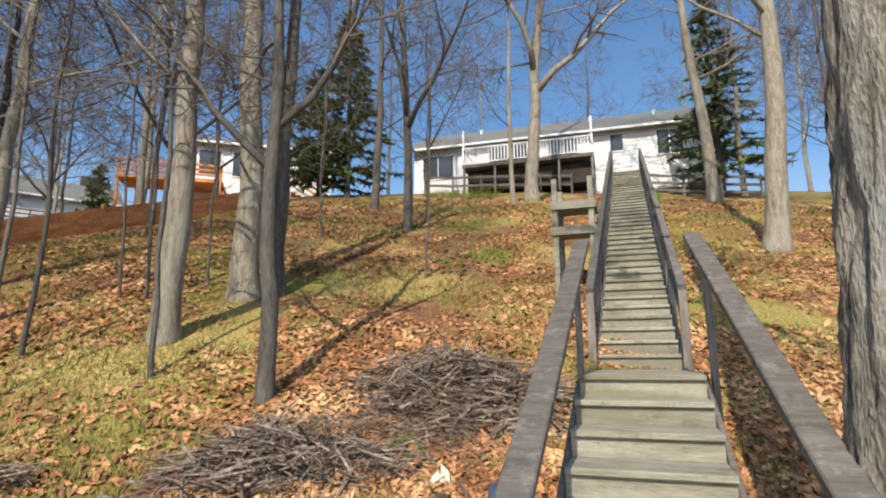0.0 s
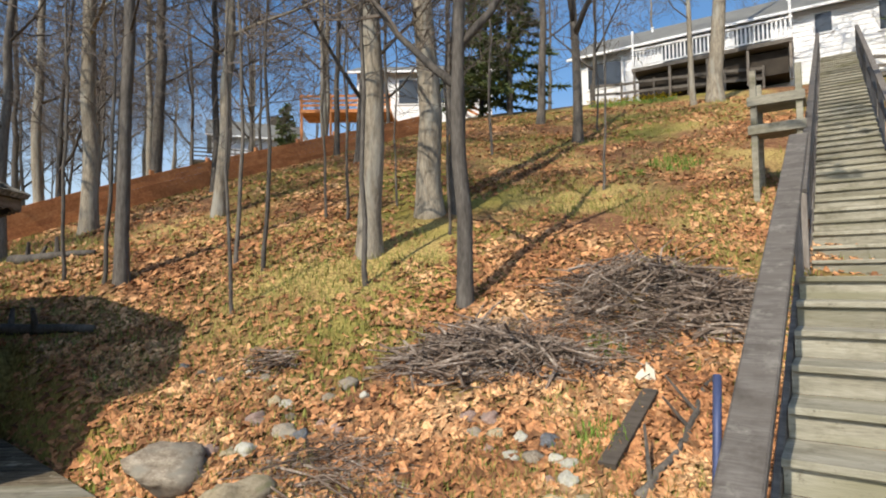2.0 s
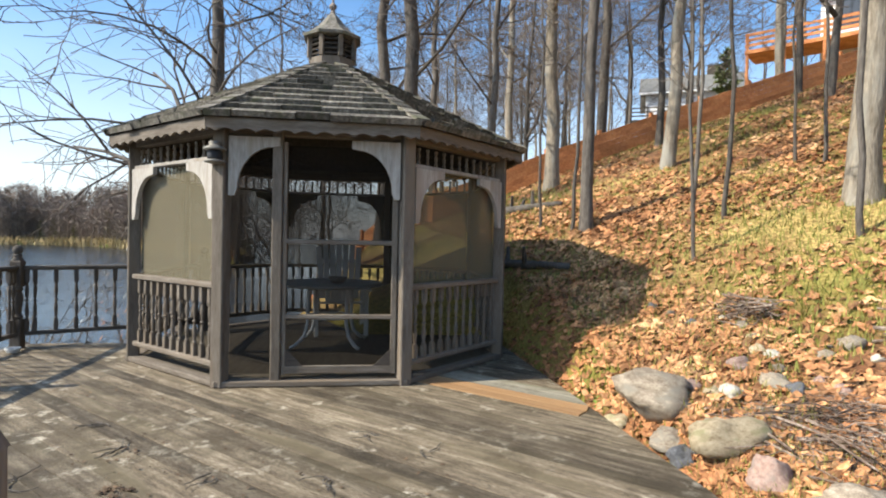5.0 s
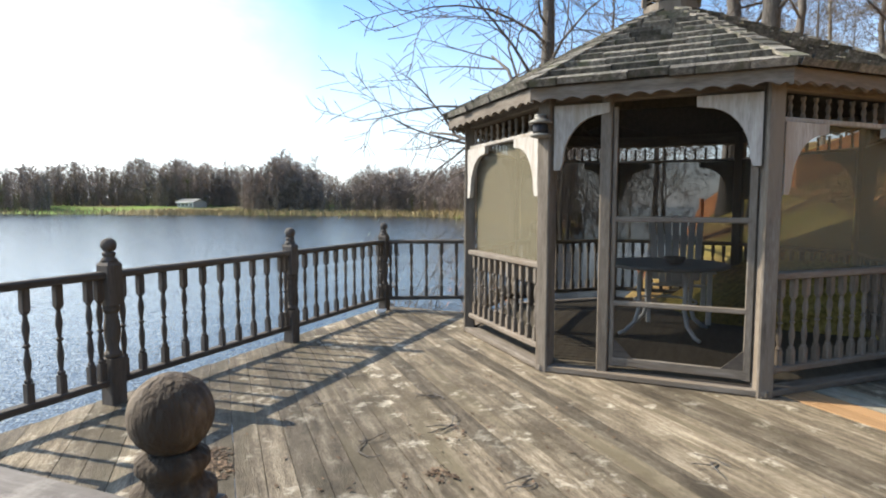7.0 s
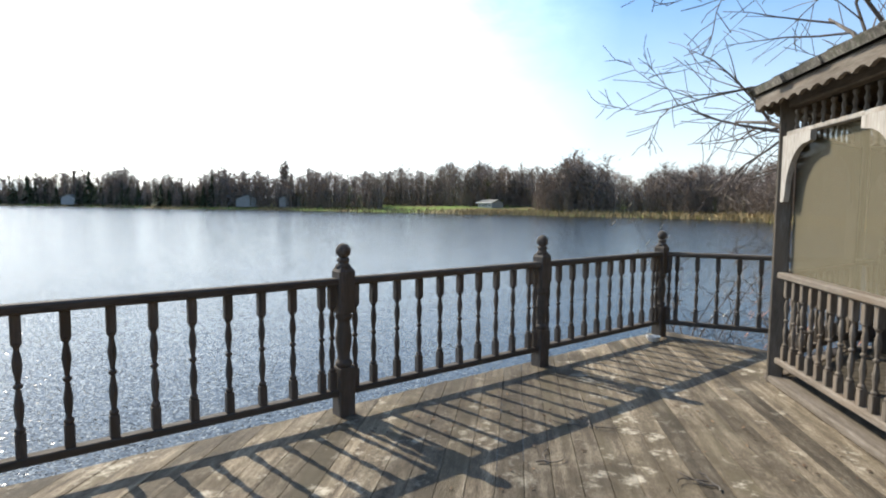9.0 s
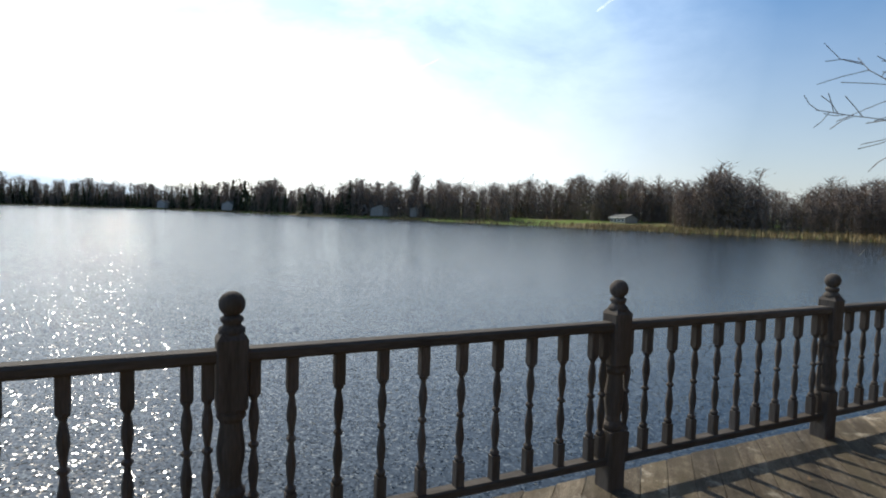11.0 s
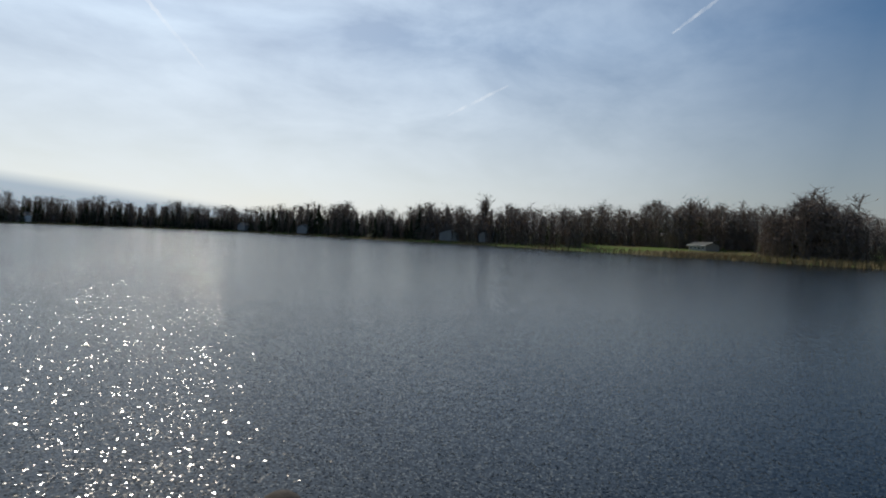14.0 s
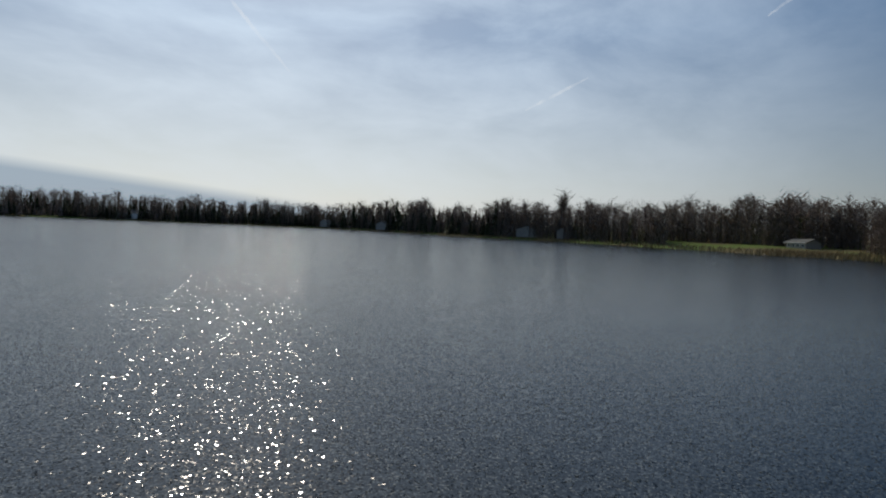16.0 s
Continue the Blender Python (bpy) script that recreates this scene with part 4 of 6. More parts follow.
def low_fence(a, b, posts, label, group, height=1.0, lines=(0.45, 0.92), mat=None):
    """Post-and-rail fence that follows the ground."""
    mat = mat or M_RAIL
    a, b = Vector(a), Vector(b)
    d = b - a
    rz = math.degrees(math.atan2(d.y, d.x))
    f = thing("fence", at(a.x, a.y, ground_z(a.x, a.y), rz), label, "fence", group)
    z0 = ground_z(a.x, a.y)
    prev = None
    for i in range(posts):
        p = a + d * (i / (posts - 1))
        z = ground_z(p.x, p.y) - z0
        x = d.length * i / (posts - 1)
        part("post", Geo().box(0.1, 0.1, height + 0.3, bevel=0.01), mat, f, m=pose(x, 0, z + height / 2 - 0.1))
        if prev:
            for ln in lines:
                dz, dx = z - prev[1], x - prev[0]
                part("rail", Geo().box(math.hypot(dx, dz), 0.04, 0.13, bevel=0.005), mat, f, m=pose((x + prev[0]) / 2, -0.05, (z + prev[1]) / 2 + ln, 0, -math.degrees(math.atan2(dz, dx)), 0))
        prev = (x, z)
    return f


low_fence((-1.8, 31.3), (6.0, 29.6), 6, "grey post-and-rail fence in front of the white house", "hilltop fences")
low_fence((7.6, 27.6), (13.5, 25.5), 5, "grey post-and-rail fence beside the top of the stairs", "hilltop fences", 1.1, (0.3, 0.65, 1.0))
low_fence((-13.1, 7.6), (-7.9, 22.0), 11, "rust-red board fence running up the wooded hill", "hill fences", 0.8, (0.12, 0.26, 0.40, 0.54, 0.68), M_BRICK)
low_fence((-13.1, 7.65), (-23, 6.6), 6, "rust-red board fence along the wooded slope", "hill fences", 0.8, (0.12, 0.26, 0.40, 0.54, 0.68), M_BRICK)


def neighbour_house():
    x, y = -13.2, 37.0
    z = ground_z(x, y) - 1.6
    h = thing("house", at(x, y, z, 18), "white two-storey house with red-stained balcony and stairs", "house")
    gable_wall(h, 8.5, 7, 5.2, 1.6, M_WHITE)
    gable_roof(h, 8.5, 7, 5.2, 1.6)
    for i in range(4):
        window(h, -2.9 + 1.9 * i, -3.52, 4.0, 1.25, 1.5, bars=0)
    window(h, -2, -3.52, 1.4, 1.4, 1.1)
    b = part("balcony", Geo().box(5.4, 2.2, 0.2), M_BRICK, h, "red-stained balcony", m=pose(-4.6, -4.6, 2.2))
    for z in (0.35, 0.62, 0.9):
        part("rail", Geo().box(5.4, 0.06, 0.14), M_BRICK, b, m=pose(0, -1.05, z))
    for i in range(4):
        part("support_post", Geo().box(0.13, 0.13, 3.6), M_BRICK, b, m=pose(-2.6 + 1.73 * i, -1.0, -0.8))
    for i in range(14):
        part("stair_tread", Geo().box(0.32, 1.1, 0.05), M_BRICK, h, m=pose(2.0 + 0.3 * i, -4.4, 2.1 - 0.16 * i))
    for sy in (-3.9, -4.95):
        part("stair_rail", Geo().box(4.8, 0.06, 0.14), M_BRICK, h, m=pose(4.0, sy, 2.0, 0, 28, 0))


neighbour_house()


def far_garage():
    x, y = -31.0, 42.0
    z = ground_z(x, y) - 0.2
    h = thing("house", at(x, y, z, 40), "small white gabled house with a dark chimney among trees", "house")
    gable_wall(h, 7, 6, 5.8, 1.9, M_WHITE)
    gable_roof(h, 7, 6, 5.8, 1.9)
    window(h, 0.6, -3.02, 4.1, 1.6, 1.2)
    part("chimney", Geo().box(1.1, 0.8, 1.6), M_DARKSHADEWOOD, h, m=pose(1.8, 0.3, 7.8))
    b = part("porch", Geo().box(8, 2.2, 0.2), M_RAIL, h, "grey railed porch", m=pose(-1, -4.2, 3.2))
    for z in (0.4, 0.7, 1.0):
        part("rail", Geo().box(8, 0.05, 0.1), M_RAIL, b, m=pose(0, -1.05, z))
    for i in range(6):
        part("post", Geo().box(0.1, 0.1, 4.6), M_RAIL, b, m=pose(-3.9 + 1.56 * i, -1.05, -1.2))


far_garage()


# ---- trees ----
def grow(geo, twigs, p, d, length, r, level, rng, droop=0.0, spread=1.0, deepest=3):
    """A limb with its side shoots; thin shoots go to the twig mesh."""
    segs = (7, 6, 4, 2)[min(level, 3)]
    pts, rad, d = [Vector(p)], [r], Vector(d).normalized()
    for i in range(segs):
        wob = 0.19 + 0.08 * level
        d = (d + Vector((rng.uniform(-wob, wob), rng.uniform(-wob, wob), rng.uniform(-wob, wob) * 0.6 + 0.05 - droop))).normalized()
        pts.append(pts[-1] + d * length / segs)
        rad.append(max(r * (1 - 0.8 * (i + 1) / segs), 0.0065))
    (geo if level < 2 else twigs).tube(pts, rad, (8, 5, 4, 3)[min(level, 3)])
    if level >= deepest:
        return
    kids = (9, 8, 7)[level] if level < 3 else 0
    for k in range(kids):
        f = 0.28 + 0.70 * (k + rng.random()) / kids
        i = min(int(f * segs), segs - 1)
        q = pts[i].lerp(pts[i + 1], f * segs - i)
        axis = (pts[i + 1] - pts[i]).normalized()
        side = axis.orthogonal().normalized()
        side.rotate(Matrix.Rotation(rng.uniform(0, 6.283), 3, axis))
        nd = axis * rng.uniform(0.45, 0.9) + side * rng.uniform(0.6, 1.0) * spread
        grow(geo, twigs, q, nd, length * rng.uniform(0.35, 0.6) * (1.15 - 0.5 * f), max(rad[i] * rng.uniform(0.45, 0.65), 0.0065), level + 1, rng, droop, spread, deepest)


def tree_meshes(seed, height, r, first=0.4, lean=(0, 0), fork=False, bark=None, deepest=3, limbs=9, droop=0.0, reach=0.32):
    """Bare tree: flared trunk mesh, limb mesh and twig mesh, base at the origin."""
    rng = random.Random(seed)
    trunk, limb, twig = Geo(), Geo(), Geo()
    n = 14
    pts, rad = [], []
    x = y = 0.0
    for i in range(n + 1):
        f = i / n
        pts.append(Vector((x + lean[0] * height * f * f, y + lean[1] * height * f * f, -0.35 + (height + 0.35) * f)))
        x += rng.uniform(-0.018, 0.018) * height * 0.35
        y += rng.uniform(-0.018, 0.018) * height * 0.35
        rad.append(r * (1 - 0.82 * f) * (1 + (0.55 if i == 0 else 0.0)))
    fine = [pts[0], pts[0].lerp(pts[1], 0.35), pts[0].lerp(pts[1], 0.6)] + pts[1:]
    frad = [rad[0] * 1.05, r * 1.22, r * 1.06] + rad[1:]
    trunk.tube(fine, frad, 14)
    limbs = int(limbs * 1.4)
    for k in range(limbs):
        f = first + (0.97 - first) * (k + rng.random() * 0.8) / limbs
        i = min(int(f * n), n - 1)
        q = pts[i].lerp(pts[i + 1], f * n - i)
        w = rng.uniform(0, 6.283)
        big = fork and k < 2
        up = rng.uniform(1.0, 1.6) if big else rng.uniform(0.15, 0.8)
        ln = height * (reach * 1.3 if big else reach * rng.uniform(0.7, 1.15)) * (1.25 - 0.75 * f)
        grow(limb, twig, q, (math.cos(w), math.sin(w), up), ln, rad[i] * (0.75 if big else rng.uniform(0.2, 0.36)), 1, rng, droop, 1.0, deepest)
    b = bark or M_BARK
    return trunk.mesh("trunk", b, True), limb.mesh("limbs", b, True), twig.mesh("branchwork", M_TWIG)


def plant(meshes, x, y, label, rz=0.0, scale=1.0, group="hill trees", name="tree"):
    t = thing(name, at(x, y, ground_z(x, y), rz), label, "tree", group)
    tr = part("trunk", meshes[0], None, t)
    tr.scale = (scale,) * 3
    cr = part("crown", meshes[1], None, t)
    cr.scale = (scale,) * 3
    tw = tagged(part("branchwork", meshes[2], None, cr), kind="stuff")
    return t


PALE = "tall bare hardwood with pale grey bark on the slope"
THIN = "slender bare dark-barked tree among fallen leaves"
SAPL = "thin bare sapling on the leafy slope"
plant(tree_meshes(11, 13, 0.18, 0.27, limbs=13), -3.36, 7.92, PALE)
plant(tree_meshes(12, 9, 0.10, 0.3, limbs=12, fork=True, bark=M_BARKDARK), -1.55, 6.62, "slim bare tree forking high beside the brush pile")
plant(tree_meshes(13, 15, 0.235, 0.36, limbs=12), -3.2, 10.05, "large bare grey hardwood with a flared base")
plant(tree_meshes(14, 15, 0.15, 0.5, lean=(0.05, 0.02), bark=M_BARKDARK), -2.72, 10.25, "dark bare stem growing beside a large hardwood")
plant(tree_meshes(15, 17, 0.27, 0.3, limbs=12), 7.7, 14.1, PALE)
plant(tree_meshes(16, 17, 0.26, 0.3, limbs=12, lean=(-0.10, 0)), 10.3, 22.9, "tall leaning bare hardwood with pale bark")
plant(tree_meshes(17, 17, 0.30, 0.3, limbs=12, lean=(0.09, 0), fork=True), 3.3, 24.4, "tall leaning pale hardwood below the white house")
plant(tree_meshes(18, 13, 0.11, 0.25, limbs=12, bark=M_BARK), 2.44, 23.2, "slim straight bare tree below the white house")
plant(tree_meshes(19, 12, 0.15, 0.25, limbs=13, fork=True, bark=M_BARKDARK), -1.24, 17.0, THIN)
plant(tree_meshes(20, 13, 0.13, 0.25, limbs=13, bark=M_BARK), -7.3, 9.38, PALE)
plant(tree_meshes(21, 13, 0.095, 0.28, limbs=12, bark=M_BARKDARK), -6.23, 6.32, THIN)
plant(tree_meshes(22, 14, 0.17, 0.3, limbs=13), -10.35, 9.2, PALE)
SAPS = [tree_meshes(30 + i, 7.5, 0.035, 0.35, bark=M_BARKDARK, deepest=2, limbs=8, reach=0.16) for i in range(3)]
for i, (x, y) in enumerate(((-3.62, 16.4), (-4.97, 9.45), (-4.57, 9.45), (-4.6, 7.15), (-2.92, 6.96), (-4.02, 10.5), (-7.15, 6.2), (-6.48, 6.22), (-5.13, 7.21), (-3.36, 15.45), (-4.26, 6.1), (-2.5, 8.95), (-0.8, 19), (8.9, 11.5), (10.5, 15.0), (12, 12.5), (-0.3, 11.5))):
    plant(SAPS[i % 3], x, y, SAPL, rz=i * 77, scale=0.7 + 0.09 * (i % 5), group="hill saplings")
# woods left of the hill
WOODS = [tree_meshes(50 + i, (12, 14, 10, 15)[i], (0.10, 0.14, 0.085, 0.17)[i], (0.2, 0.24, 0.18, 0.22)[i], bark=(M_BARKDARK, M_BARK, M_BARKDARK, M_BARKDARK)[i], fork=i == 2, limbs=13) for i in range(4)]
rng = random.Random(8)
spots = []
while len(spots) < 64:
    x, y = rng.uniform(-46, -9.5), rng.uniform(5.5, 36)
    if y < 3 + 0.1 * -x or (x > -14 and y > 26) or any(math.hypot(x - a, y - b) < 1.7 for a, b in spots):
        continue
    spots.append((x, y))
spots += [(-6, 20), (-7.5, 24.5), (-3.0, 21.5), (-9, 17), (-7, 14.5), (12.5, 19), (14.5, 14), (16, 20), (13, 26), (11.2, 10.2), (17, 24), (-1.5, 28)]
for i, (x, y) in enumerate(spots):
    plant(WOODS[rng.randrange(4)], x, y, THIN if i % 2 else "bare woodland tree with dark branches", rz=rng.uniform(0, 360), scale=rng.uniform(0.8, 1.15), group="woodland trees")
for i, (x, y) in enumerate(((-14, 44), (-6, 46), (2, 47), (11, 46), (18, 44), (-24, 46), (22, 36), (21, 28), (-38, 40))):
    plant(WOODS[(1, 3)[i % 2]], x, y, "tall bare tree behind the hilltop houses", rz=i * 50, scale=1.1, group="woodland trees")
# the tree behind the gazebo, its low limbs reaching over the lake
plant(tree_meshes(71, 12, 0.2, 0.22, fork=True, bark=M_BARKDARK, limbs=17, droop=0.07, reach=0.32), -11.3, 1.9, "dark bare shoreline tree with low spreading limbs over the lake", rz=10)

M_BUD = surface("pale_buds", [(0.55, 0.50, 0.38), (0.70, 0.66, 0.55)], 4.0, (1, 1, 1), 0.8, 0.0, 0.1)
M_RUST = surface("rust_leaves", [(0.32, 0.11, 0.04), (0.46, 0.19, 0.08)], 4.0, (1, 1, 1), 0.8, 0.0, 0.2)


def near_trunk():
    """The old tree right beside the stairs: rugged trunk with plates of bark."""
    x, y = 2.1, 2.8
    t = thing("tree", at(x, y, ground_z(x, y)), "old hardwood with rough plated grey bark beside the stairs", "tree", "hill trees")
    g = Geo()
    sides, rows, hh = 72, 90, 7.0
    vs = []
    for k in range(rows + 1):
        f = k / rows
        z = -0.3 + hh * f
        for i in range(sides):
            w = 2 * math.pi * i / sides
            rr = 0.285 * (1 - 0.25 * f) + 0.13 * math.exp(-f * 16)
            u = (math.cos(w) * 5.5, math.sin(w) * 5.5, z * 1.9)
            ridge = abs(noise.noise(u)) + 0.5 * abs(noise.noise((u[0] * 2.1, u[1] * 2.1, z * 3.0)))
            rr += 0.075 * (0.4 - ridge) + 0.014 * noise.noise((u[0] * 5, u[1] * 5, z * 9))
            vs.append((rr * math.cos(w) + 0.062 * max(z, 0), rr * math.sin(w), z))
    g.v = vs
    g.f = [(k * sides + i, k * sides + (i + 1) % sides, (k + 1) * sides + (i + 1) % sides, (k + 1) * sides + i) for k in range(rows) for i in range(sides)]
    part("trunk", g, M_BARKNEAR, t, smooth=True)
    rng = random.Random(3)
    limb, twig = Geo(), Geo()
    limb.tube([(0.41, 0, 6.6), (0.5, 0.1, 9), (0.6, 0.0, 12), (0.7, 0.2, 15)], [0.21, 0.16, 0.1, 0.03], 10)
    for k in range(9):
        w = rng.uniform(0, 6.283)
        grow(limb, twig, (0.5, 0.05, 6.6 + 0.9 * k), (math.cos(w), math.sin(w), 0.6), 4.2 - 0.25 * k, 0.08, 1, rng)
    c = part("crown", limb, M_BARK, t, smooth=True)
    tagged(part("branchwork", twig, M_TWIG, c), kind="stuff")


near_trunk()


def conifer(x, y, h, r, seed, label):
    rng = random.Random(seed)
    t = thing("tree", at(x, y, ground_z(x, y)), label, "tree", "conifers")
    part("trunk", Geo().tube([(0, 0, -0.2), (0, 0, h * 0.5), (0, 0, h)], [h * 0.016, h * 0.01, 0.01], 8), M_BARKDARK, t)
    g, b = Geo(), Geo()
    for k in range(int(h * 14)):
        f = (k + rng.random()) / (h * 14)
        z = h * (0.10 + 0.89 * f)
        ln = r * (1 - f) ** 0.8 * rng.uniform(0.6, 1.1) + 0.12
        w = rng.uniform(0, 6.283)
        d = Vector((math.cos(w), math.sin(w), 0))
        tip = Vector((0, 0, z)) + d * ln + Vector((0, 0, (0.30 * f - 0.16) * ln))
        b.tube([(0, 0, z), tip], [0.02, 0.006], 3)
        for j in range(int(20 + ln * 24)):
            q = Vector((0, 0, z)).lerp(tip, rng.uniform(0.2, 1.0))
            dd = (d * rng.uniform(0.2, 1) + Vector((rng.uniform(-.8, .8), rng.uniform(-.8, .8), rng.uniform(-.45, .35)))).normalized()
            s = dd.orthogonal().normalized() * rng.uniform(0.06, 0.10)
            ll = rng.uniform(0.24, 0.52)
            g.add([q - s, q + s, q + dd * ll], [(0, 1, 2)])
    c = part("crown", g, M_NEEDLE, t)
    part("bough_frame", b, M_BARKDARK, c)


conifer(-5.6, 28.6, 10.5, 2.7, 1, "dark green spruce beside the hilltop houses")
conifer(-7.6, 30.5, 7.5, 2.6, 2, "bushy dark green conifer on the hilltop")
conifer(12.4, 26.8, 10.5, 2.9, 3, "tall green conifer in front of the white house")
conifer(-24.5, 37, 6.5, 1.6, 4, "small green conifer between the far houses")


# ---- brush piles ----
def brush(name, x, y, rx, ry, h, count, seed, label, thick=1.0):
    """A mound of sticks thrown every way; the stoutest are parts, the thin rest is joined."""
    rng = random.Random(seed)
    z = ground_z(x, y)
    t = thing(name, at(x, y, z), label, "brush pile", "brush piles")
    rest = Geo()
    for k in range(count):
        a, rr = rng.uniform(0, 6.283), math.sqrt(rng.random()) * (1 + 0.5 * rng.random() ** 4)
        wav = 1 + 0.25 * math.sin(3 * a + seed)
        px, py = rx * rr * wav * math.cos(a), ry * rr * wav * math.sin(a)
        top = h * max(0.0, 1 - rr ** 1.6) * rng.random() ** 0.6
        pz = ground_z(x + px, y + py) - z + 0.015 + top
        w = rng.gauss(0.5, 0.5) if rng.random() < 0.12 else rng.uniform(0, 6.283)
        stout = k < (130 if thick > 0.9 else 25)
        ln = (rng.uniform(0.35, 1.05) if stout else rng.uniform(0.10, 0.5)) * (1.0 if thick > 0.9 else 0.7)
        d = Vector((math.cos(w), math.sin(w), rng.uniform(-0.45, 0.8) if h > 0.1 else rng.uniform(-0.1, 0.15))).normalized()
        c = Vector((px, py, pz))
        if (c - d * ln / 2).z < ground_z(x + c.x - d.x * ln / 2, y + c.y - d.y * ln / 2) - z:
            d.z = abs(d.z) * 0.3
        b1 = Vector((rng.uniform(-.12, .12), rng.uniform(-.12, .12), rng.uniform(-.03, .07))) * ln
        b2 = Vector((rng.uniform(-.12, .12), rng.uniform(-.12, .12), rng.uniform(-.03, .07))) * ln
        r = (rng.uniform(0.008, 0.017) if stout else rng.choice((0.003, 0.004, 0.005, 0.007))) * thick
        pts, rad = [c - d * ln / 2, c - d * ln * 0.15 + b1, c + d * ln * 0.2 + b2, c + d * ln / 2], [r, r * 0.9, r * 0.7, r * 0.35]
        if stout:
            part("stick", Geo().tube(pts, rad, 5), M_BRUSH, t)
        else:
            rest.tube(pts, rad, 3)
    tagged(part("brushwood", rest, M_BRUSH, t), kind="stuff")


brush("brush_pile", 0.36, 6.72, 0.98, 0.56, 0.46, 1900, 1, "large heap of cut grey branches on the hillside")
brush("brush_pile", 1.02, 6.5, 0.42, 0.36, 0.30, 420, 6, "loose end of a heap of cut branches beside the stairs")
brush("brush_pile", -1.0, 5.5, 0.86, 0.42, 0.26, 1500, 2, "flat heap of cut brown branches and twigs")
brush("brush_pile", -1.65, 3.85, 0.60, 0.40, 0.06, 950, 3, "scattered thin reddish-brown twigs among stones", 0.6)
brush("brush_pile", -2.98, 5.05, 0.18, 0.16, 0.2, 160, 4, "small tangle of dead stems", 0.7)
brush("brush_pile", -0.3, 5.95, 1.25, 0.55, 0.12, 1300, 5, "thin twigs strewn over fallen leaves", 0.6)


# ---- stones and boulders ----
def boulder(seed, rough, material):
    g = Geo()
    rows, sides = 11, 18
    for k in range(rows + 1):
        th = math.pi * k / rows
        for i in range(sides):
            ph = 2 * math.pi * i / sides
            v = Vector((math.sin(th) * math.cos(ph), math.sin(th) * math.sin(ph), -math.cos(th)))
            v *= 1 + rough * noise.noise(v * 1.3 + Vector((seed * 7.1, 0, 0))) + 0.4 * rough * noise.noise(v * 3.1 + Vector((0, seed * 3.3, 0))) + 0.12 * rough * noise.noise(v * 8.0 + Vector((0, 0, seed * 2.9)))
            g.v.append(tuple(v))
    g.f = [(k * sides + i, k * sides + (i + 1) % sides, (k + 1) * sides + (i + 1) % sides, (k + 1) * sides + i) for k in range(rows) for i in range(sides)]
    return g.mesh("boulder", material, True)


TONES = {"grey": "weathered grey", "tan": "tan", "pink": "pinkish", "pale": "pale cream", "dark": "dark grey"}
ROCKS = {}
for k, (tone, m) in enumerate((("grey", M_STONE), ("tan", M_STONETAN), ("pink", M_STONEPINK), ("pale", M_STONEPALE), ("dark", M_STONEDARK))):
    ROCKS[tone] = [boulder(3 * k + i, 0.42, m) for i in range(3)]


def stone(i, x, y, w, h, rz, tone, big=False):
    """A fieldstone about w wide that stands h proud of the ground."""
    rng = random.Random(i)
    ob = new("boulder" if big else "stone", ROCKS[tone][i % 3])
    ob.matrix_basis = at(x, y, ground_z(x, y) + h * 0.12, rz) @ Matrix.Diagonal((w / 2, w / 2 * rng.uniform(0.72, 0.95), h * 0.68, 1))
    tagged(ob, ("large %s fieldstone lying at the deck edge" if big else "rounded %s fieldstone half sunk in leaves") % TONES[tone], "stone", "fieldstones")


for i, (x, y, w, h, tone) in enumerate(((-2.76, 3.66, 0.60, 0.23, "grey"), (-2.12, 3.45, 0.46, 0.23, "tan"), (-2.30, 3.32, 0.20, 0.12, "dark"), (-1.74, 3.29, 0.25, 0.17, "pink"),
                                        (-1.30, 3.28, 0.46, 0.17, "grey"), (-3.02, 3.52, 0.28, 0.15, "tan"), (-2.46, 3.42, 0.30, 0.10, "grey"))):
    stone(i, x, y, w, h, i * 47 + 20, tone, w > 0.26)
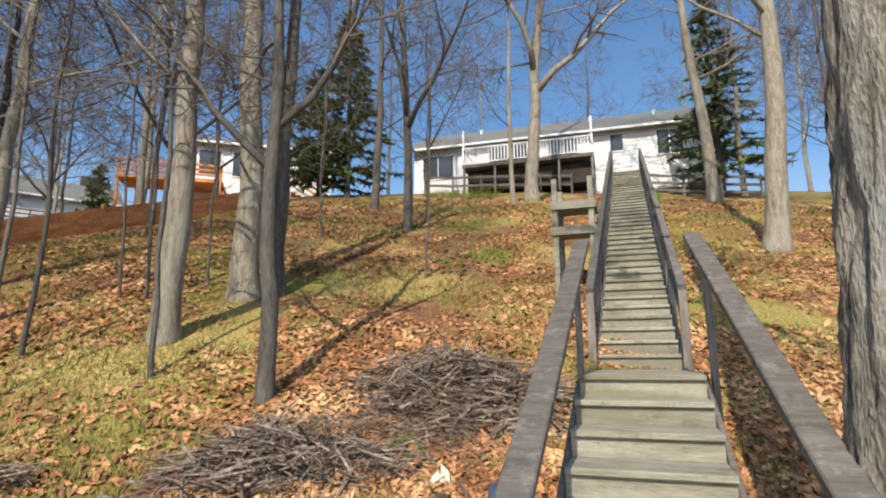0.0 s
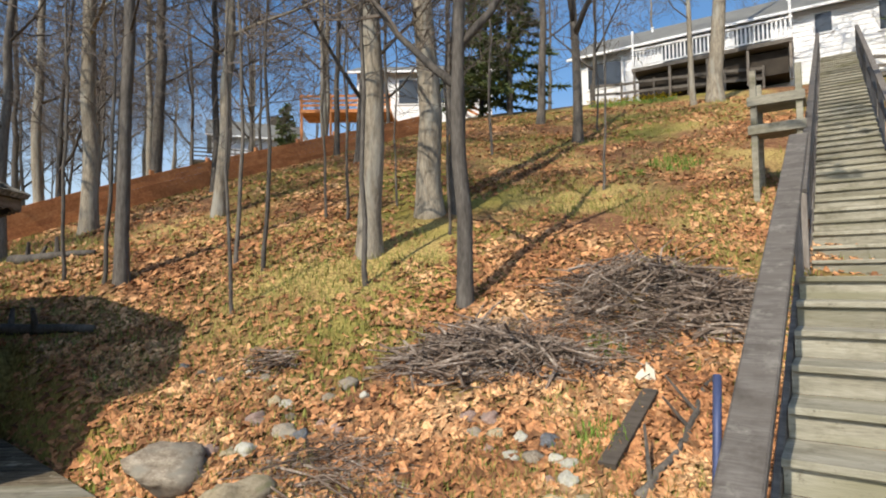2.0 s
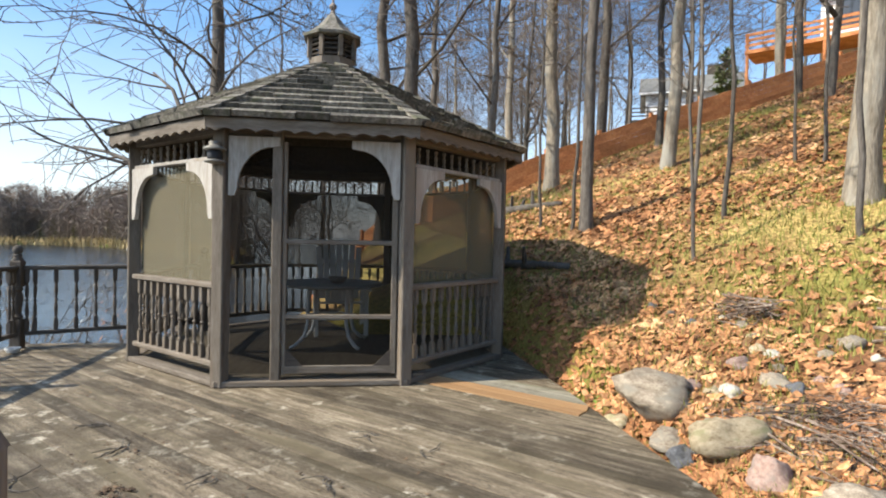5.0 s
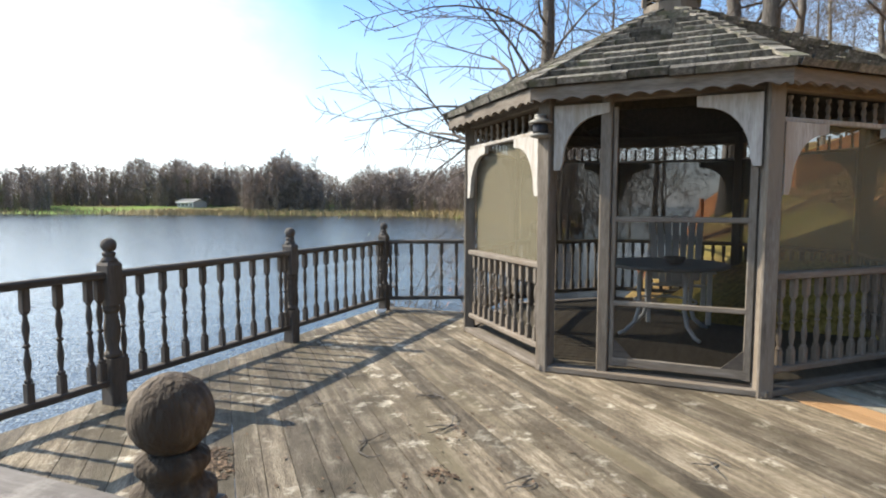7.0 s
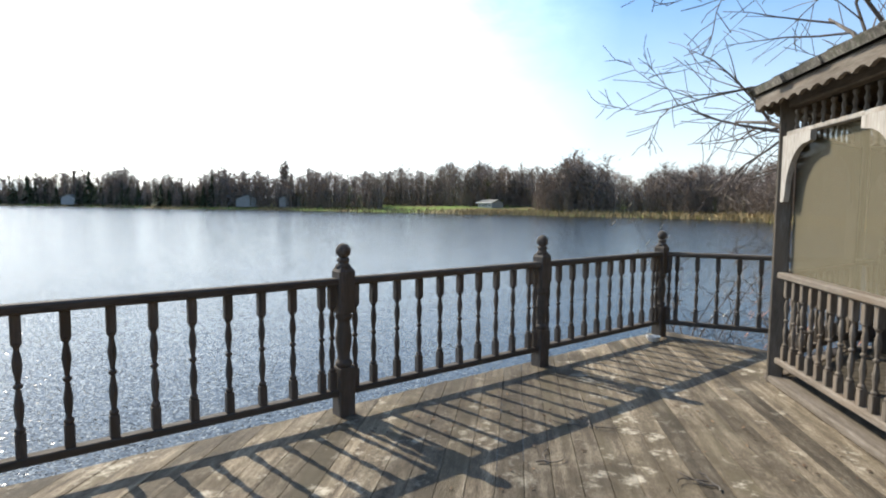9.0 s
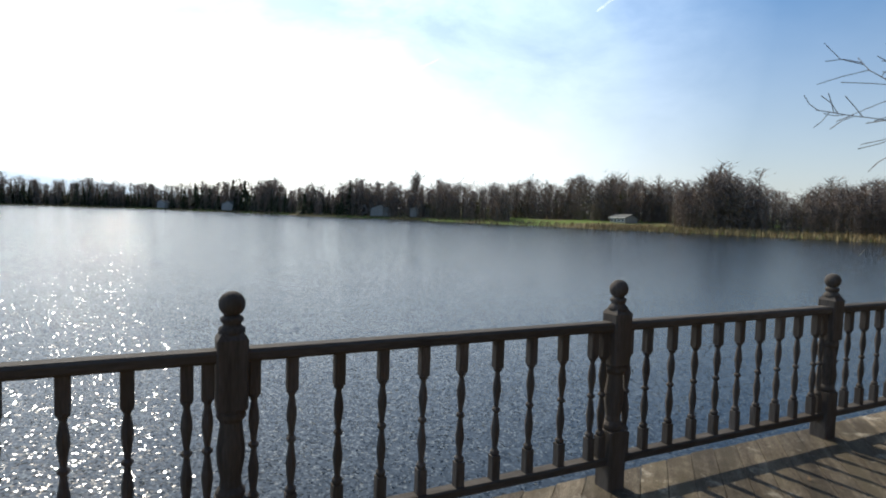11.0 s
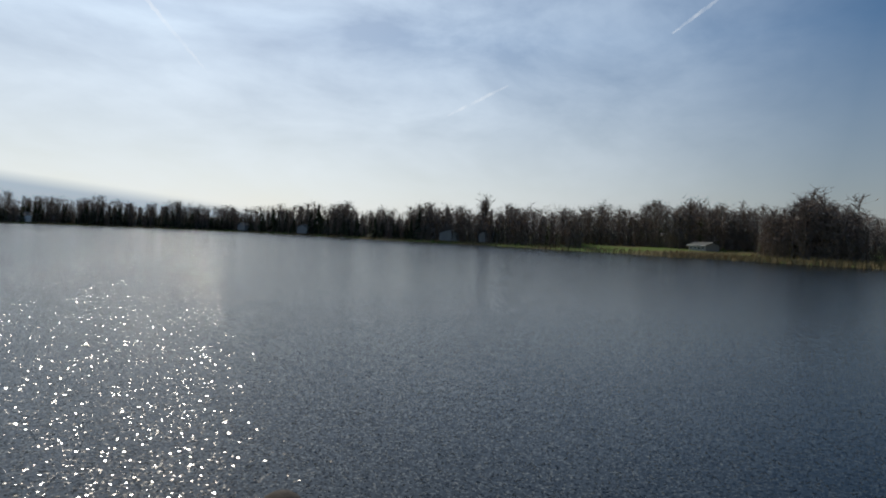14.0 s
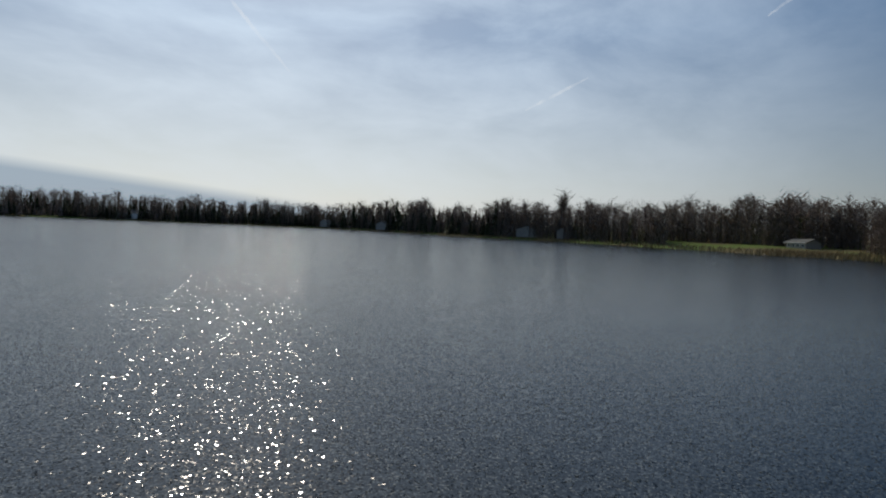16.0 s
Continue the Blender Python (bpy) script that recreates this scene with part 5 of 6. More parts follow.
for i, (x, y, w, tone) in enumerate(((-2.38, 3.92, 0.19, "pale"), (-2.62, 3.84, 0.17, "pink"), (-2.48, 3.86, 0.15, "tan"), (-2.22, 4.16, 0.24, "grey"), (-2.54, 4.26, 0.20, "pink"), (-2.02, 4.33, 0.14, "pink"), (-2.10, 4.92, 0.22, "grey"),
                                     (-1.88, 4.80, 0.10, "pale"), (-2.56, 4.52, 0.18, "tan"), (-2.44, 4.50, 0.15, "pale"), (-2.90, 4.86, 0.16, "grey"), (-2.08, 4.16, 0.17, "dark"), (-2.16, 4.68, 0.16, "grey"), (-1.87, 4.30, 0.15, "pink"),
                                     (-2.91, 5.28, 0.13, "tan"), (-3.10, 4.92, 0.15, "pale"), (-2.72, 4.70, 0.13, "tan"), (-2.30, 4.36, 0.12, "grey"), (-3.3, 4.75, 0.14, "dark"), (-3.6, 4.85, 0.15, "grey"), (-3.9, 4.95, 0.13, "dark"),
                                     (-0.92, 4.60, 0.17, "pink"), (-0.76, 4.60, 0.19, "pink"), (-0.83, 4.42, 0.17, "grey"), (-0.68, 4.44, 0.15, "tan"), (-0.50, 4.42, 0.15, "pale"), (-0.53, 4.22, 0.16, "pale"), (-0.38, 4.22, 0.19, "grey"),
                                     (-0.31, 4.40, 0.18, "dark"), (-0.25, 4.24, 0.14, "pale"), (-0.15, 4.20, 0.15, "pale"), (-0.14, 4.05, 0.19, "pale"), (-0.26, 4.04, 0.12, "pink"), (-0.05, 3.90, 0.14, "tan"), (-0.02, 3.74, 0.18, "grey"),
                                     (-0.20, 3.86, 0.17, "tan"), (-0.20, 3.68, 0.20, "pale"), (-0.70, 4.28, 0.12, "pink"))):
    stone(i + 20, x, y, w * 0.9, w * 0.46, i * 61, tone)


# ---- leaves and grass ----
def leaf_litter():
    rng = random.Random(6)
    g = Geo()
    made = 0
    while made < 110000:
        # denser close to the deck, thinning up the hill
        d = 2.2 + 24 * rng.random() ** 1.9
        az = rng.uniform(-1.25, 0.75)
        x, y = 0.2 + d * math.sin(az), 0.3 + d * math.cos(az)
        a, nn = x * E1.x + y * E1.y, x * N1.x + y * N1.y
        if nn < DECK_HI + 0.05 or math.hypot(x - GAZ.x, y - GAZ.y) < 2.2:
            continue
        patch = noise.noise((x * 0.5, y * 0.5, 1.7)) + 0.45 * noise.noise((x * 1.7, y * 1.7, 5))
        if x > -1.8 and y < 6.5:
            patch += 0.35
        if rng.random() > 0.55 + patch * 1.1:
            continue
        s = rng.choice((0.015, 0.02, 0.026, 0.032, 0.044)) * rng.uniform(0.85, 1.15) * (1 + d * 0.025)
        w = rng.uniform(0, 6.283)
        c, q = math.cos(w), math.sin(w)
        z = ground_z(x, y) + rng.uniform(0.006, 0.03)
        tx, ty = rng.uniform(-0.5, 0.5), rng.uniform(-0.5, 0.5)
        vs = []
        for lx, ly, lift in ((-1.25, 0, 0.25), (-0.3, -0.62, 0.0), (0.75, -0.4, 0.3), (1.2, 0.05, 0.1), (0.6, 0.5, 0.35), (-0.4, 0.6, 0.05)):
            px, py = s * (lx * c - ly * q), s * (lx * q + ly * c)
            vs.append((x + px, y + py, z + tx * px + (ty + 0.33) * py + lift * s * rng.uniform(0.2, 2.2)))
        g.add(vs, [(0, 1, 2, 3), (0, 3, 4, 5)])
        made += 1
    ob = part("leaf_litter", g, M_LEAF)
    tagged(ob, "dry orange-brown fallen leaves covering the slope", "leaves", kind="stuff")


def grass_tufts():
    rng = random.Random(9)
    g = Geo()
    made = 0
    while made < 60000:
        d = 2.4 + 22 * rng.random() ** 1.6
        az = rng.uniform(-1.25, 0.7)
        x, y = 0.2 + d * math.sin(az), 0.3 + d * math.cos(az)
        nn = x * N1.x + y * N1.y
        if nn < DECK_HI + 0.02 or math.hypot(x - GAZ.x, y - GAZ.y) < 2.15:
            continue
        if noise.noise((x * 0.42, y * 0.42, 9)) + 0.4 * noise.noise((x * 1.9, y * 1.9, 2)) + (0.3 if (x < -2 and y < 8) else 0) < 0.12 and rng.random() > 0.08:
            continue
        z = ground_z(x, y) - 0.005
        h = rng.uniform(0.03, 0.10) * (1 + 0.03 * d)
        w = rng.uniform(0, 6.283)
        b = rng.uniform(0.003, 0.006) * (1 + 0.08 * d)
        dx, dy = math.cos(w), math.sin(w)
        k = rng.uniform(0.1, 0.9) * h
        g.add([(x - dy * b, y + dx * b, z), (x + dy * b, y - dx * b, z), (x + dx * k, y + dy * k, z + h)], [(0, 1, 2)])
        made += 1
    ob = part("grass", g, M_GRASS)
    tagged(ob, "short yellow-green grass and moss on the slope", "grass", kind="stuff")


leaf_litter()
grass_tufts()


def clump(x, y, r, n, h, seed, label, flowers=False):
    """Tuft of fresh green blades, with yellow blossoms where they flower."""
    rng = random.Random(seed)
    z0 = ground_z(x, y)
    t = thing("grass_clump", at(x, y, z0), label, "plant", "green clumps")
    g, b = Geo(), Geo()
    for k in range(n):
        a, rr = rng.uniform(0, 6.283), r * math.sqrt(rng.random())
        px, py = rr * math.cos(a), rr * math.sin(a)
        pz = ground_z(x + px, y + py) - z0
        w, hh = rng.uniform(0, 6.283), h * rng.uniform(0.5, 1)
        wd = 0.006 + 0.02 * h
        tip = Vector((px + math.cos(w) * hh * 0.4, py + math.sin(w) * hh * 0.4, pz + hh))
        g.add([(px - math.sin(w) * wd, py + math.cos(w) * wd, pz), (px + math.sin(w) * wd, py - math.cos(w) * wd, pz), tip], [(0, 1, 2)])
        if flowers and rng.random() < 0.35:
            s = 0.035
            b.add([tip + Vector((-s, 0, 0)), tip + Vector((0, -s, s * 0.6)), tip + Vector((s, 0, 0.01)), tip + Vector((0, s, -s * 0.4))], [(0, 1, 2, 3)])
    tagged(part("blade_tuft", g, M_FRESH, t), kind="stuff")
    if b.v:
        tagged(part("blossom_heads", b, M_YELLOW, t), kind="stuff")


M_FRESH = surface("fresh_green", [(0.09, 0.16, 0.02), (0.18, 0.29, 0.045)], 2.0, (1, 1, 1), 0.6, 0.0, 0.3, island=True)
M_YELLOW = surface("yellow_petals", [(0.60, 0.42, 0.02), (0.75, 0.58, 0.05)], 2.0, (1, 1, 1), 0.6, 0.0, 0.1, island=True)
clump(1.1, 13.2, 0.55, 260, 0.22, 1, "bright green clump of new shoots on the slope")
clump(0.2, 12.6, 0.35, 90, 0.15, 2, "small green clump of new shoots on the slope")
clump(-0.08, 4.35, 0.2, 220, 0.09, 3, "green tuft growing between the fieldstones")
clump(0.05, 4.45, 0.17, 130, 0.13, 14, "green tuft beside the pale stones")
clump(0.0, 5.75, 0.18, 120, 0.12, 4, "green tuft beside the brush pile")
clump(-0.4, 28.0, 1.3, 500, 0.3, 5, "yellow daffodils flowering below the white house", True)
clump(1.4, 27.6, 0.8, 260, 0.3, 6, "yellow daffodils flowering below the white house", True)
clump(8.0, 24.3, 0.7, 500, 0.55, 7, "low green bush beside the top of the stairs")
clump(-2.6, 2.95, 0.22, 130, 0.14, 8, "straw-green grass tuft at the deck edge")
clump(-3.6, 3.75, 0.25, 130, 0.12, 9, "straw-green grass tuft at the deck edge")


# ---- loose things on the hill ----
def log(x, y, rz, ln, r, seed, label, stubs=3):
    rng = random.Random(seed)
    t = thing("log", at(x, y, ground_z(x, y) + r * 0.8, rz), label, "log", "fallen logs")
    g = Geo()
    s0 = ground_z(x, y)
    c, q = math.cos(radians(rz)), math.sin(radians(rz))
    pts = [(ln * (i / 5 - 0.5), rng.uniform(-.04, .04), ground_z(x + c * ln * (i / 5 - 0.5), y + q * ln * (i / 5 - 0.5)) - s0) for i in range(6)]
    g.tube(pts, [r * (1 - 0.1 * i) for i in range(6)], 8)
    part("trunk", g, M_BARKDARK, t, smooth=True)
    for k in range(stubs):
        p = Vector(pts[1 + k])
        part("stub", Geo().tube([p, p + Vector((rng.uniform(-.1, .2), rng.uniform(-.2, .2), rng.uniform(.15, .35)))], [r * 0.5, r * 0.25], 6), M_BARKDARK, t)


log(-6.3, 5.08, 14, 1.7, 0.085, 1, "dark rotting log with broken stubs on the slope")
log(-8.4, 6.95, 6, 1.6, 0.09, 2, "dark fallen log beneath the trees")
log(0.66, 4.86, 72, 0.85, 0.03, 3, "crooked grey branch lying in the leaves", 2)
log(0.38, 4.22, 62, 0.6, 0.036, 4, "short grey branch lying in the leaves", 1)
pl = thing("plank", pose(0.215, 4.585, ground_z(0.215, 4.585) + 0.04, 19, 0, -18), "weathered dark plank lying on the leaf-covered slope", "plank")
part("board", Geo().box(0.115, 0.95, 0.045, bevel=0.005), M_DARKSHADEWOOD, pl)
sh = thing("bark_scraps", at(0.32, 5.2, ground_z(0.32, 5.2)), "pale splintered bark scraps standing in the leaves", "bark")
for i, (dx, tilt, hh) in enumerate(((-0.07, 25, 0.13), (0.05, -15, 0.17), (0.0, 5, 0.1))):
    part("scrap", Geo().add([(-0.03, 0, 0), (0.03, 0, 0), (0.045, 0.01, hh * 0.6), (0.0, 0.015, hh), (-0.02, 0.008, hh * 0.6), (-0.03, 0.012, 0), (0.03, 0.012, 0), (0.045, 0.022, hh * 0.6), (0, 0.027, hh), (-0.02, 0.02, hh * 0.6)],
         [(0, 1, 2, 3, 4), (9, 8, 7, 6, 5), (0, 5, 6, 1), (1, 6, 7, 2), (2, 7, 8, 3), (3, 8, 9, 4), (4, 9, 5, 0)]), M_BUD, sh, m=pose(dx, 0, 0, 0, tilt, 0))
# blue pipe and bracket beside the stair foot
pp = thing("pipe_stand", at(0.585, 3.4, ground_z(0.585, 3.4) - 0.1, 0), "blue metal pipe leaning in a dark bracket by the stairs", "pipe")
part("pipe", Geo().tube([(0, 0, 0), (0.06, 0.3, 0.72), (0.085, 0.42, 1.02)], [0.022, 0.022, 0.022], 10), M_METALBLUE, pp, smooth=True)
br = part("bracket", Geo().box(0.34, 0.05, 0.06, bevel=0.006), M_BLACK, pp, m=pose(0.08, 0.12, 0.36))
part("end_plate", Geo().box(0.07, 0.06, 0.12, bevel=0.006), M_BLACK, br, m=pose(-0.19, 0, 0))


# ---- in the gazebo ----
def furniture():
    tx = pose(-6.42, 2.48, 0.05, 0, 0, 62)
    t = thing("table", tx, "round pale plastic patio table with curved white legs", "table")
    part("tabletop", Geo().lathe([(0.50, 0.675), (0.575, 0.685), (0.60, 0.70), (0.60, 0.715), (0.585, 0.725)], 36), M_TABLETOP, t)
    leg = Geo().tube([(0.26, 0, 0.68), (0.30, 0, 0.60), (0.31, 0, 0.45), (0.30, 0, 0.28), (0.35, 0, 0.13), (0.46, 0, 0.04), (0.53, 0, 0.02)], [0.024, 0.024, 0.022, 0.021, 0.021, 0.02, 0.018], 10).mesh("leg", M_WPLASTIC, True)
    for k in range(4):
        part("leg", leg, None, t, m=pose(0, 0, 0, 0, 0, 45 + 90 * k))
    part("leg_ring", Geo().tube([(0.30 * math.cos(k * math.pi / 12), 0.30 * math.sin(k * math.pi / 12), 0.33) for k in range(25)], [0.011] * 25, 6), M_WPLASTIC, t, smooth=True)
    bowl = thing("bowl", tx @ pose(0.1, -0.15, 0.725), "small grey bowl standing on the patio table", "bowl")
    part("body", Geo().lathe([(0.05, 0), (0.08, 0.02), (0.11, 0.07), (0.105, 0.072), (0.07, 0.025)], 20), M_POST, bowl, smooth=True)
    ch = thing("chair", pose(-7.12, 2.86, 0.05, 0, 0, -106), "white slatted high-backed garden chair behind the table", "chair", "garden chairs")
    for i in range(7):
        lean = 0.9 * (i - 3)
        part("back_slat", Geo().box(0.072, 0.02, 0.86 - 0.018 * abs(i - 3) ** 2, bevel=0.004), M_WPLASTIC, ch, m=pose(-0.246 + 0.082 * i, -0.30, 0.77, 14, lean * 1.6, 0))
    for z in (0.55, 0.92):
        part("back_batten", Geo().box(0.56, 0.022, 0.06, bevel=0.004), M_WPLASTIC, ch, m=pose(0, -0.25 - 0.25 * (z - 0.45), z, 14, 0, 0))
    for i in range(5):
        part("seat_slat", Geo().box(0.54, 0.085, 0.02, bevel=0.004), M_WPLASTIC, ch, m=pose(0, -0.2 + 0.1 * i, 0.37 + 0.012 * i))
    for sx in (-0.31, 0.31):
        part("armrest", Geo().box(0.11, 0.66, 0.025, bevel=0.008), M_WPLASTIC, ch, m=pose(sx, 0.0, 0.58))
        part("leg", Geo().box(0.05, 0.06, 0.57, bevel=0.006), M_WPLASTIC, ch, m=pose(sx, 0.25, 0.285))
        part("leg", Geo().box(0.05, 0.06, 0.57, bevel=0.006), M_WPLASTIC, ch, m=pose(sx, -0.25, 0.285))
    # lamp on the corner post
    w = radians(GAZ_RZ + 22.5 - 45)
    lx, ly = GAZ.x + (GAZ_R + 0.10) * math.cos(w), GAZ.y + (GAZ_R + 0.10) * math.sin(w)
    la = thing("lantern", at(lx, ly, 1.95, math.degrees(w)), "small weathered grey metal lamp on a gazebo corner post", "lamp")
    part("mount", Geo().box(0.14, 0.06, 0.06, bevel=0.006), M_LAMP, la, m=pose(-0.07, 0, -0.03))
    part("base_disc", Geo().lathe([(0.05, -0.065), (0.085, -0.055), (0.085, -0.04), (0.05, -0.03)], 18), M_LAMP, la, smooth=True)
    part("body", Geo().lathe([(0.055, -0.03), (0.06, -0.02), (0.06, 0.035), (0.05, 0.045)], 18), M_BLACK, la, smooth=True)
    part("cap", Geo().lathe([(0.09, 0.045), (0.095, 0.055), (0.07, 0.075), (0.045, 0.085), (0.05, 0.10), (0.048, 0.115), (0.0, 0.12)], 18), M_LAMP, la, smooth=True)
    cu = thing("dish", at(-7.55, -0.62, 0.0), "small pale dish standing on the deck corner", "dish")
    part("bowl", Geo().lathe([(0.05, 0), (0.07, 0.03), (0.075, 0.05), (0.065, 0.05), (0.05, 0.02)], 14), M_WPLASTIC, cu)


furniture()


def deck_twig(x, y, seed):
    """Curled dry twig with a few leaf scraps lying on the boards."""
    rng = random.Random(seed)
    t = thing("dry_twig", at(x, y, 0.006, rng.uniform(0, 360)), "curled dry twig lying on the deck boards", "twig", "deck twigs")
    for k in range(rng.randint(2, 4)):
        p, d, pts = Vector((rng.uniform(-.05, .05), rng.uniform(-.05, .05), 0.004)), rng.uniform(0, 6.283), []
        for i in range(6):
            pts.append(p.copy())
            d += rng.uniform(-0.7, 0.9)
            p = p + Vector((math.cos(d) * 0.04, math.sin(d) * 0.04, rng.uniform(-0.003, 0.008)))
            p.z = max(p.z, 0.004)
        part("stem", Geo().tube(pts, [0.0045, 0.0045, 0.004, 0.003, 0.003, 0.002], 4), M_BARKDARK, t)


for i, (x, y) in enumerate(((-3.62, -0.2), (-3.25, 0.75), (-3.9, 0.35), (-2.95, 1.25), (-4.25, -0.6), (-3.45, 1.75), (-2.6, 0.95), (-4.9, -0.55), (-3.05, 1.9), (-4.45, 0.25))):
    deck_twig(x, y, 100 + i)


def debris(x, y, r, count, seed):
    """A small drift of broken leaves, bark and seed husks on the boards."""
    rng = random.Random(seed)
    g = Geo()
    for k in range(count):
        a, d = rng.uniform(0, 6.283), r * rng.random() ** 0.6
        px, py, s = d * math.cos(a) * 1.5, d * math.sin(a), rng.uniform(0.006, 0.02)
        w, lift = rng.uniform(0, 6.283), rng.uniform(0.1, 0.8) * s
        c, q = math.cos(w) * s, math.sin(w) * s
        g.add([(px - c, py - q, 0.001), (px + q * 0.6, py - c * 0.6, lift * 0.4), (px + c, py + q, lift), (px - q * 0.6, py + c * 0.6, 0.002)], [(0, 1, 2, 3)])
    tagged(part("leaf_debris", g, M_HUSK, m=at(x, y, 0.006, rng.uniform(0, 360))), "drift of broken dark leaves on the deck boards", "leaves", "deck debris", kind="stuff")


M_HUSK = surface("leaf_husks", [(0.035, 0.022, 0.014), (0.10, 0.065, 0.04), (0.24, 0.17, 0.10)], 3.0, (1, 1, 1), 0.9, 0.0, 0.6, island=True)
for i, (x, y, r, n) in enumerate(((-3.42, -0.95, 0.10, 160), (-3.3, -0.85, 0.07, 90), (-3.28, 0.28, 0.07, 60), (-4.0, 0.6, 0.5, 50), (-3.0, 1.0, 0.8, 70), (-4.6, -0.9, 0.7, 60), (-3.1, 0.0, 0.7, 60), (-5.2, 0.4, 0.5, 50))):
    debris(x, y, r, n, 300 + i)


# ---- shoreline shrub and twigs ----
def shrub(x, y, h, seed, label, stems=9, leaf=None, lean=0.3):
    rng = random.Random(seed)
    t = thing("shrub", at(x, y, ground_z(x, y)), label, "shrub", "shore shrubs")
    g, b = Geo(), Geo()
    for k in range(stems):
        w = rng.uniform(0, 6.283)
        d = Vector((math.cos(w) * lean, math.sin(w) * lean, 1))
        p, pts = Vector((rng.uniform(-.15, .15), rng.uniform(-.15, .15), -0.1)), []
        hh = h * rng.uniform(0.55, 1.0)
        for i in range(7):
            pts.append(p.copy())
            d = (d + Vector((rng.uniform(-.25, .25), rng.uniform(-.25, .25), 0.02))).normalized()
            p = p + d * hh / 6
        g.tube(pts, [0.012 - 0.0015 * i for i in range(7)], 4)
        for i in range(2, 7):
            for j in range(4):
                q = pts[i] + Vector((rng.uniform(-.1, .1), rng.uniform(-.1, .1), rng.uniform(-.1, .1)))
                e = q + Vector((rng.uniform(-.35, .35), rng.uniform(-.35, .35), rng.uniform(.0, .3)))
                g.tube([pts[i], q, e], [0.005, 0.004, 0.002], 3)
                if leaf and rng.random() < 0.5:
                    s = rng.uniform(0.03, 0.06)
                    b.add([e + Vector((-s, 0, 0)), e + Vector((0, -s * .6, -s)), e + Vector((s, 0, 0)), e + Vector((0, s * .6, s))], [(0, 1, 2, 3)])
    tagged(part("branching_stem", g, M_TWIG, t), kind="stuff")
    if b.v:
        tagged(part("buds", b, leaf, t), kind="stuff")


shrub(-9.1, -0.7, 3.5, 1, "bare shoreline shrub with pale seed heads", 9, M_BUD, 0.18)
shrub(-9.6, 0.1, 1.9, 2, "tangled bare brown shrub behind the deck rail", 16, None, 0.7)
shrub(-9.9, 0.9, 2.3, 3, "bare shrub keeping a few rust-coloured leaves", 12, M_RUST, 0.5)
shrub(-9.0, 0.6, 1.6, 4, "tangled bare brown shrub behind the deck rail", 16, None, 0.7)


# ---- far shore ----
def shore_xy(az, beyond):
    d = float(np.interp(az, SHORE_AZ, SHORE_D)) if az < -78 else 430
    d = d * (1 + 0.03 * noise.noise((az * 0.2, 0, 7))) + beyond
    return d * math.sin(radians(az)), d * math.cos(radians(az))


def far_tree(rng, h):
    """Bare crown of thin blades, or an evergreen spire, as triangles."""
    v = []
    for k in range(3):
        w = k * 2.1
        v.append(((0.014 * h * math.cos(w), 0.014 * h * math.sin(w), 0), (0.014 * h * math.cos(w + 2.1), 0.014 * h * math.sin(w + 2.1), 0), (0, 0, 0.9 * h)))
    for k in range(75):
        f = rng.uniform(0.02, 0.92)
        w, up = rng.uniform(0, 6.283), rng.uniform(0.2, 1.1)
        ln = h * 0.30 * (0.35 + 1.2 * f * (1.25 - f)) * rng.uniform(0.5, 1.15)
        p = Vector((0, 0, f * h))
        d = Vector((math.cos(w), math.sin(w), up)).normalized()
        q = p + d * ln
        s = Vector((-math.sin(w), math.cos(w), 0.3)) * h * rng.uniform(0.006, 0.013)
        v.append((p - s, p + s, q))
        for j in range(2):
            b = p.lerp(q, rng.uniform(0.3, 0.9))
            e = b + Vector((rng.uniform(-1, 1), rng.uniform(-1, 1), rng.uniform(0, 1))) * ln * 0.5
            z = Vector((0, 0, 1)) * h * 0.006
            v.append((b - z, b + z, e))
    return v


def spire(rng, h):
    v = []
    for k in range(70):
        f = rng.random() ** 0.8
        w = rng.uniform(0, 6.283)
        r = 0.2 * h * (1 - f) + 0.02 * h
        p = Vector((0, 0, h * (0.06 + 0.9 * f)))
        q = p + Vector((math.cos(w) * r, math.sin(w) * r, -0.06 * h))
        s = Vector((-math.sin(w), math.cos(w), 0)) * r * 0.35
        v.append((p + Vector((0, 0, 0.05 * h)), q - s, q + s))
    return v


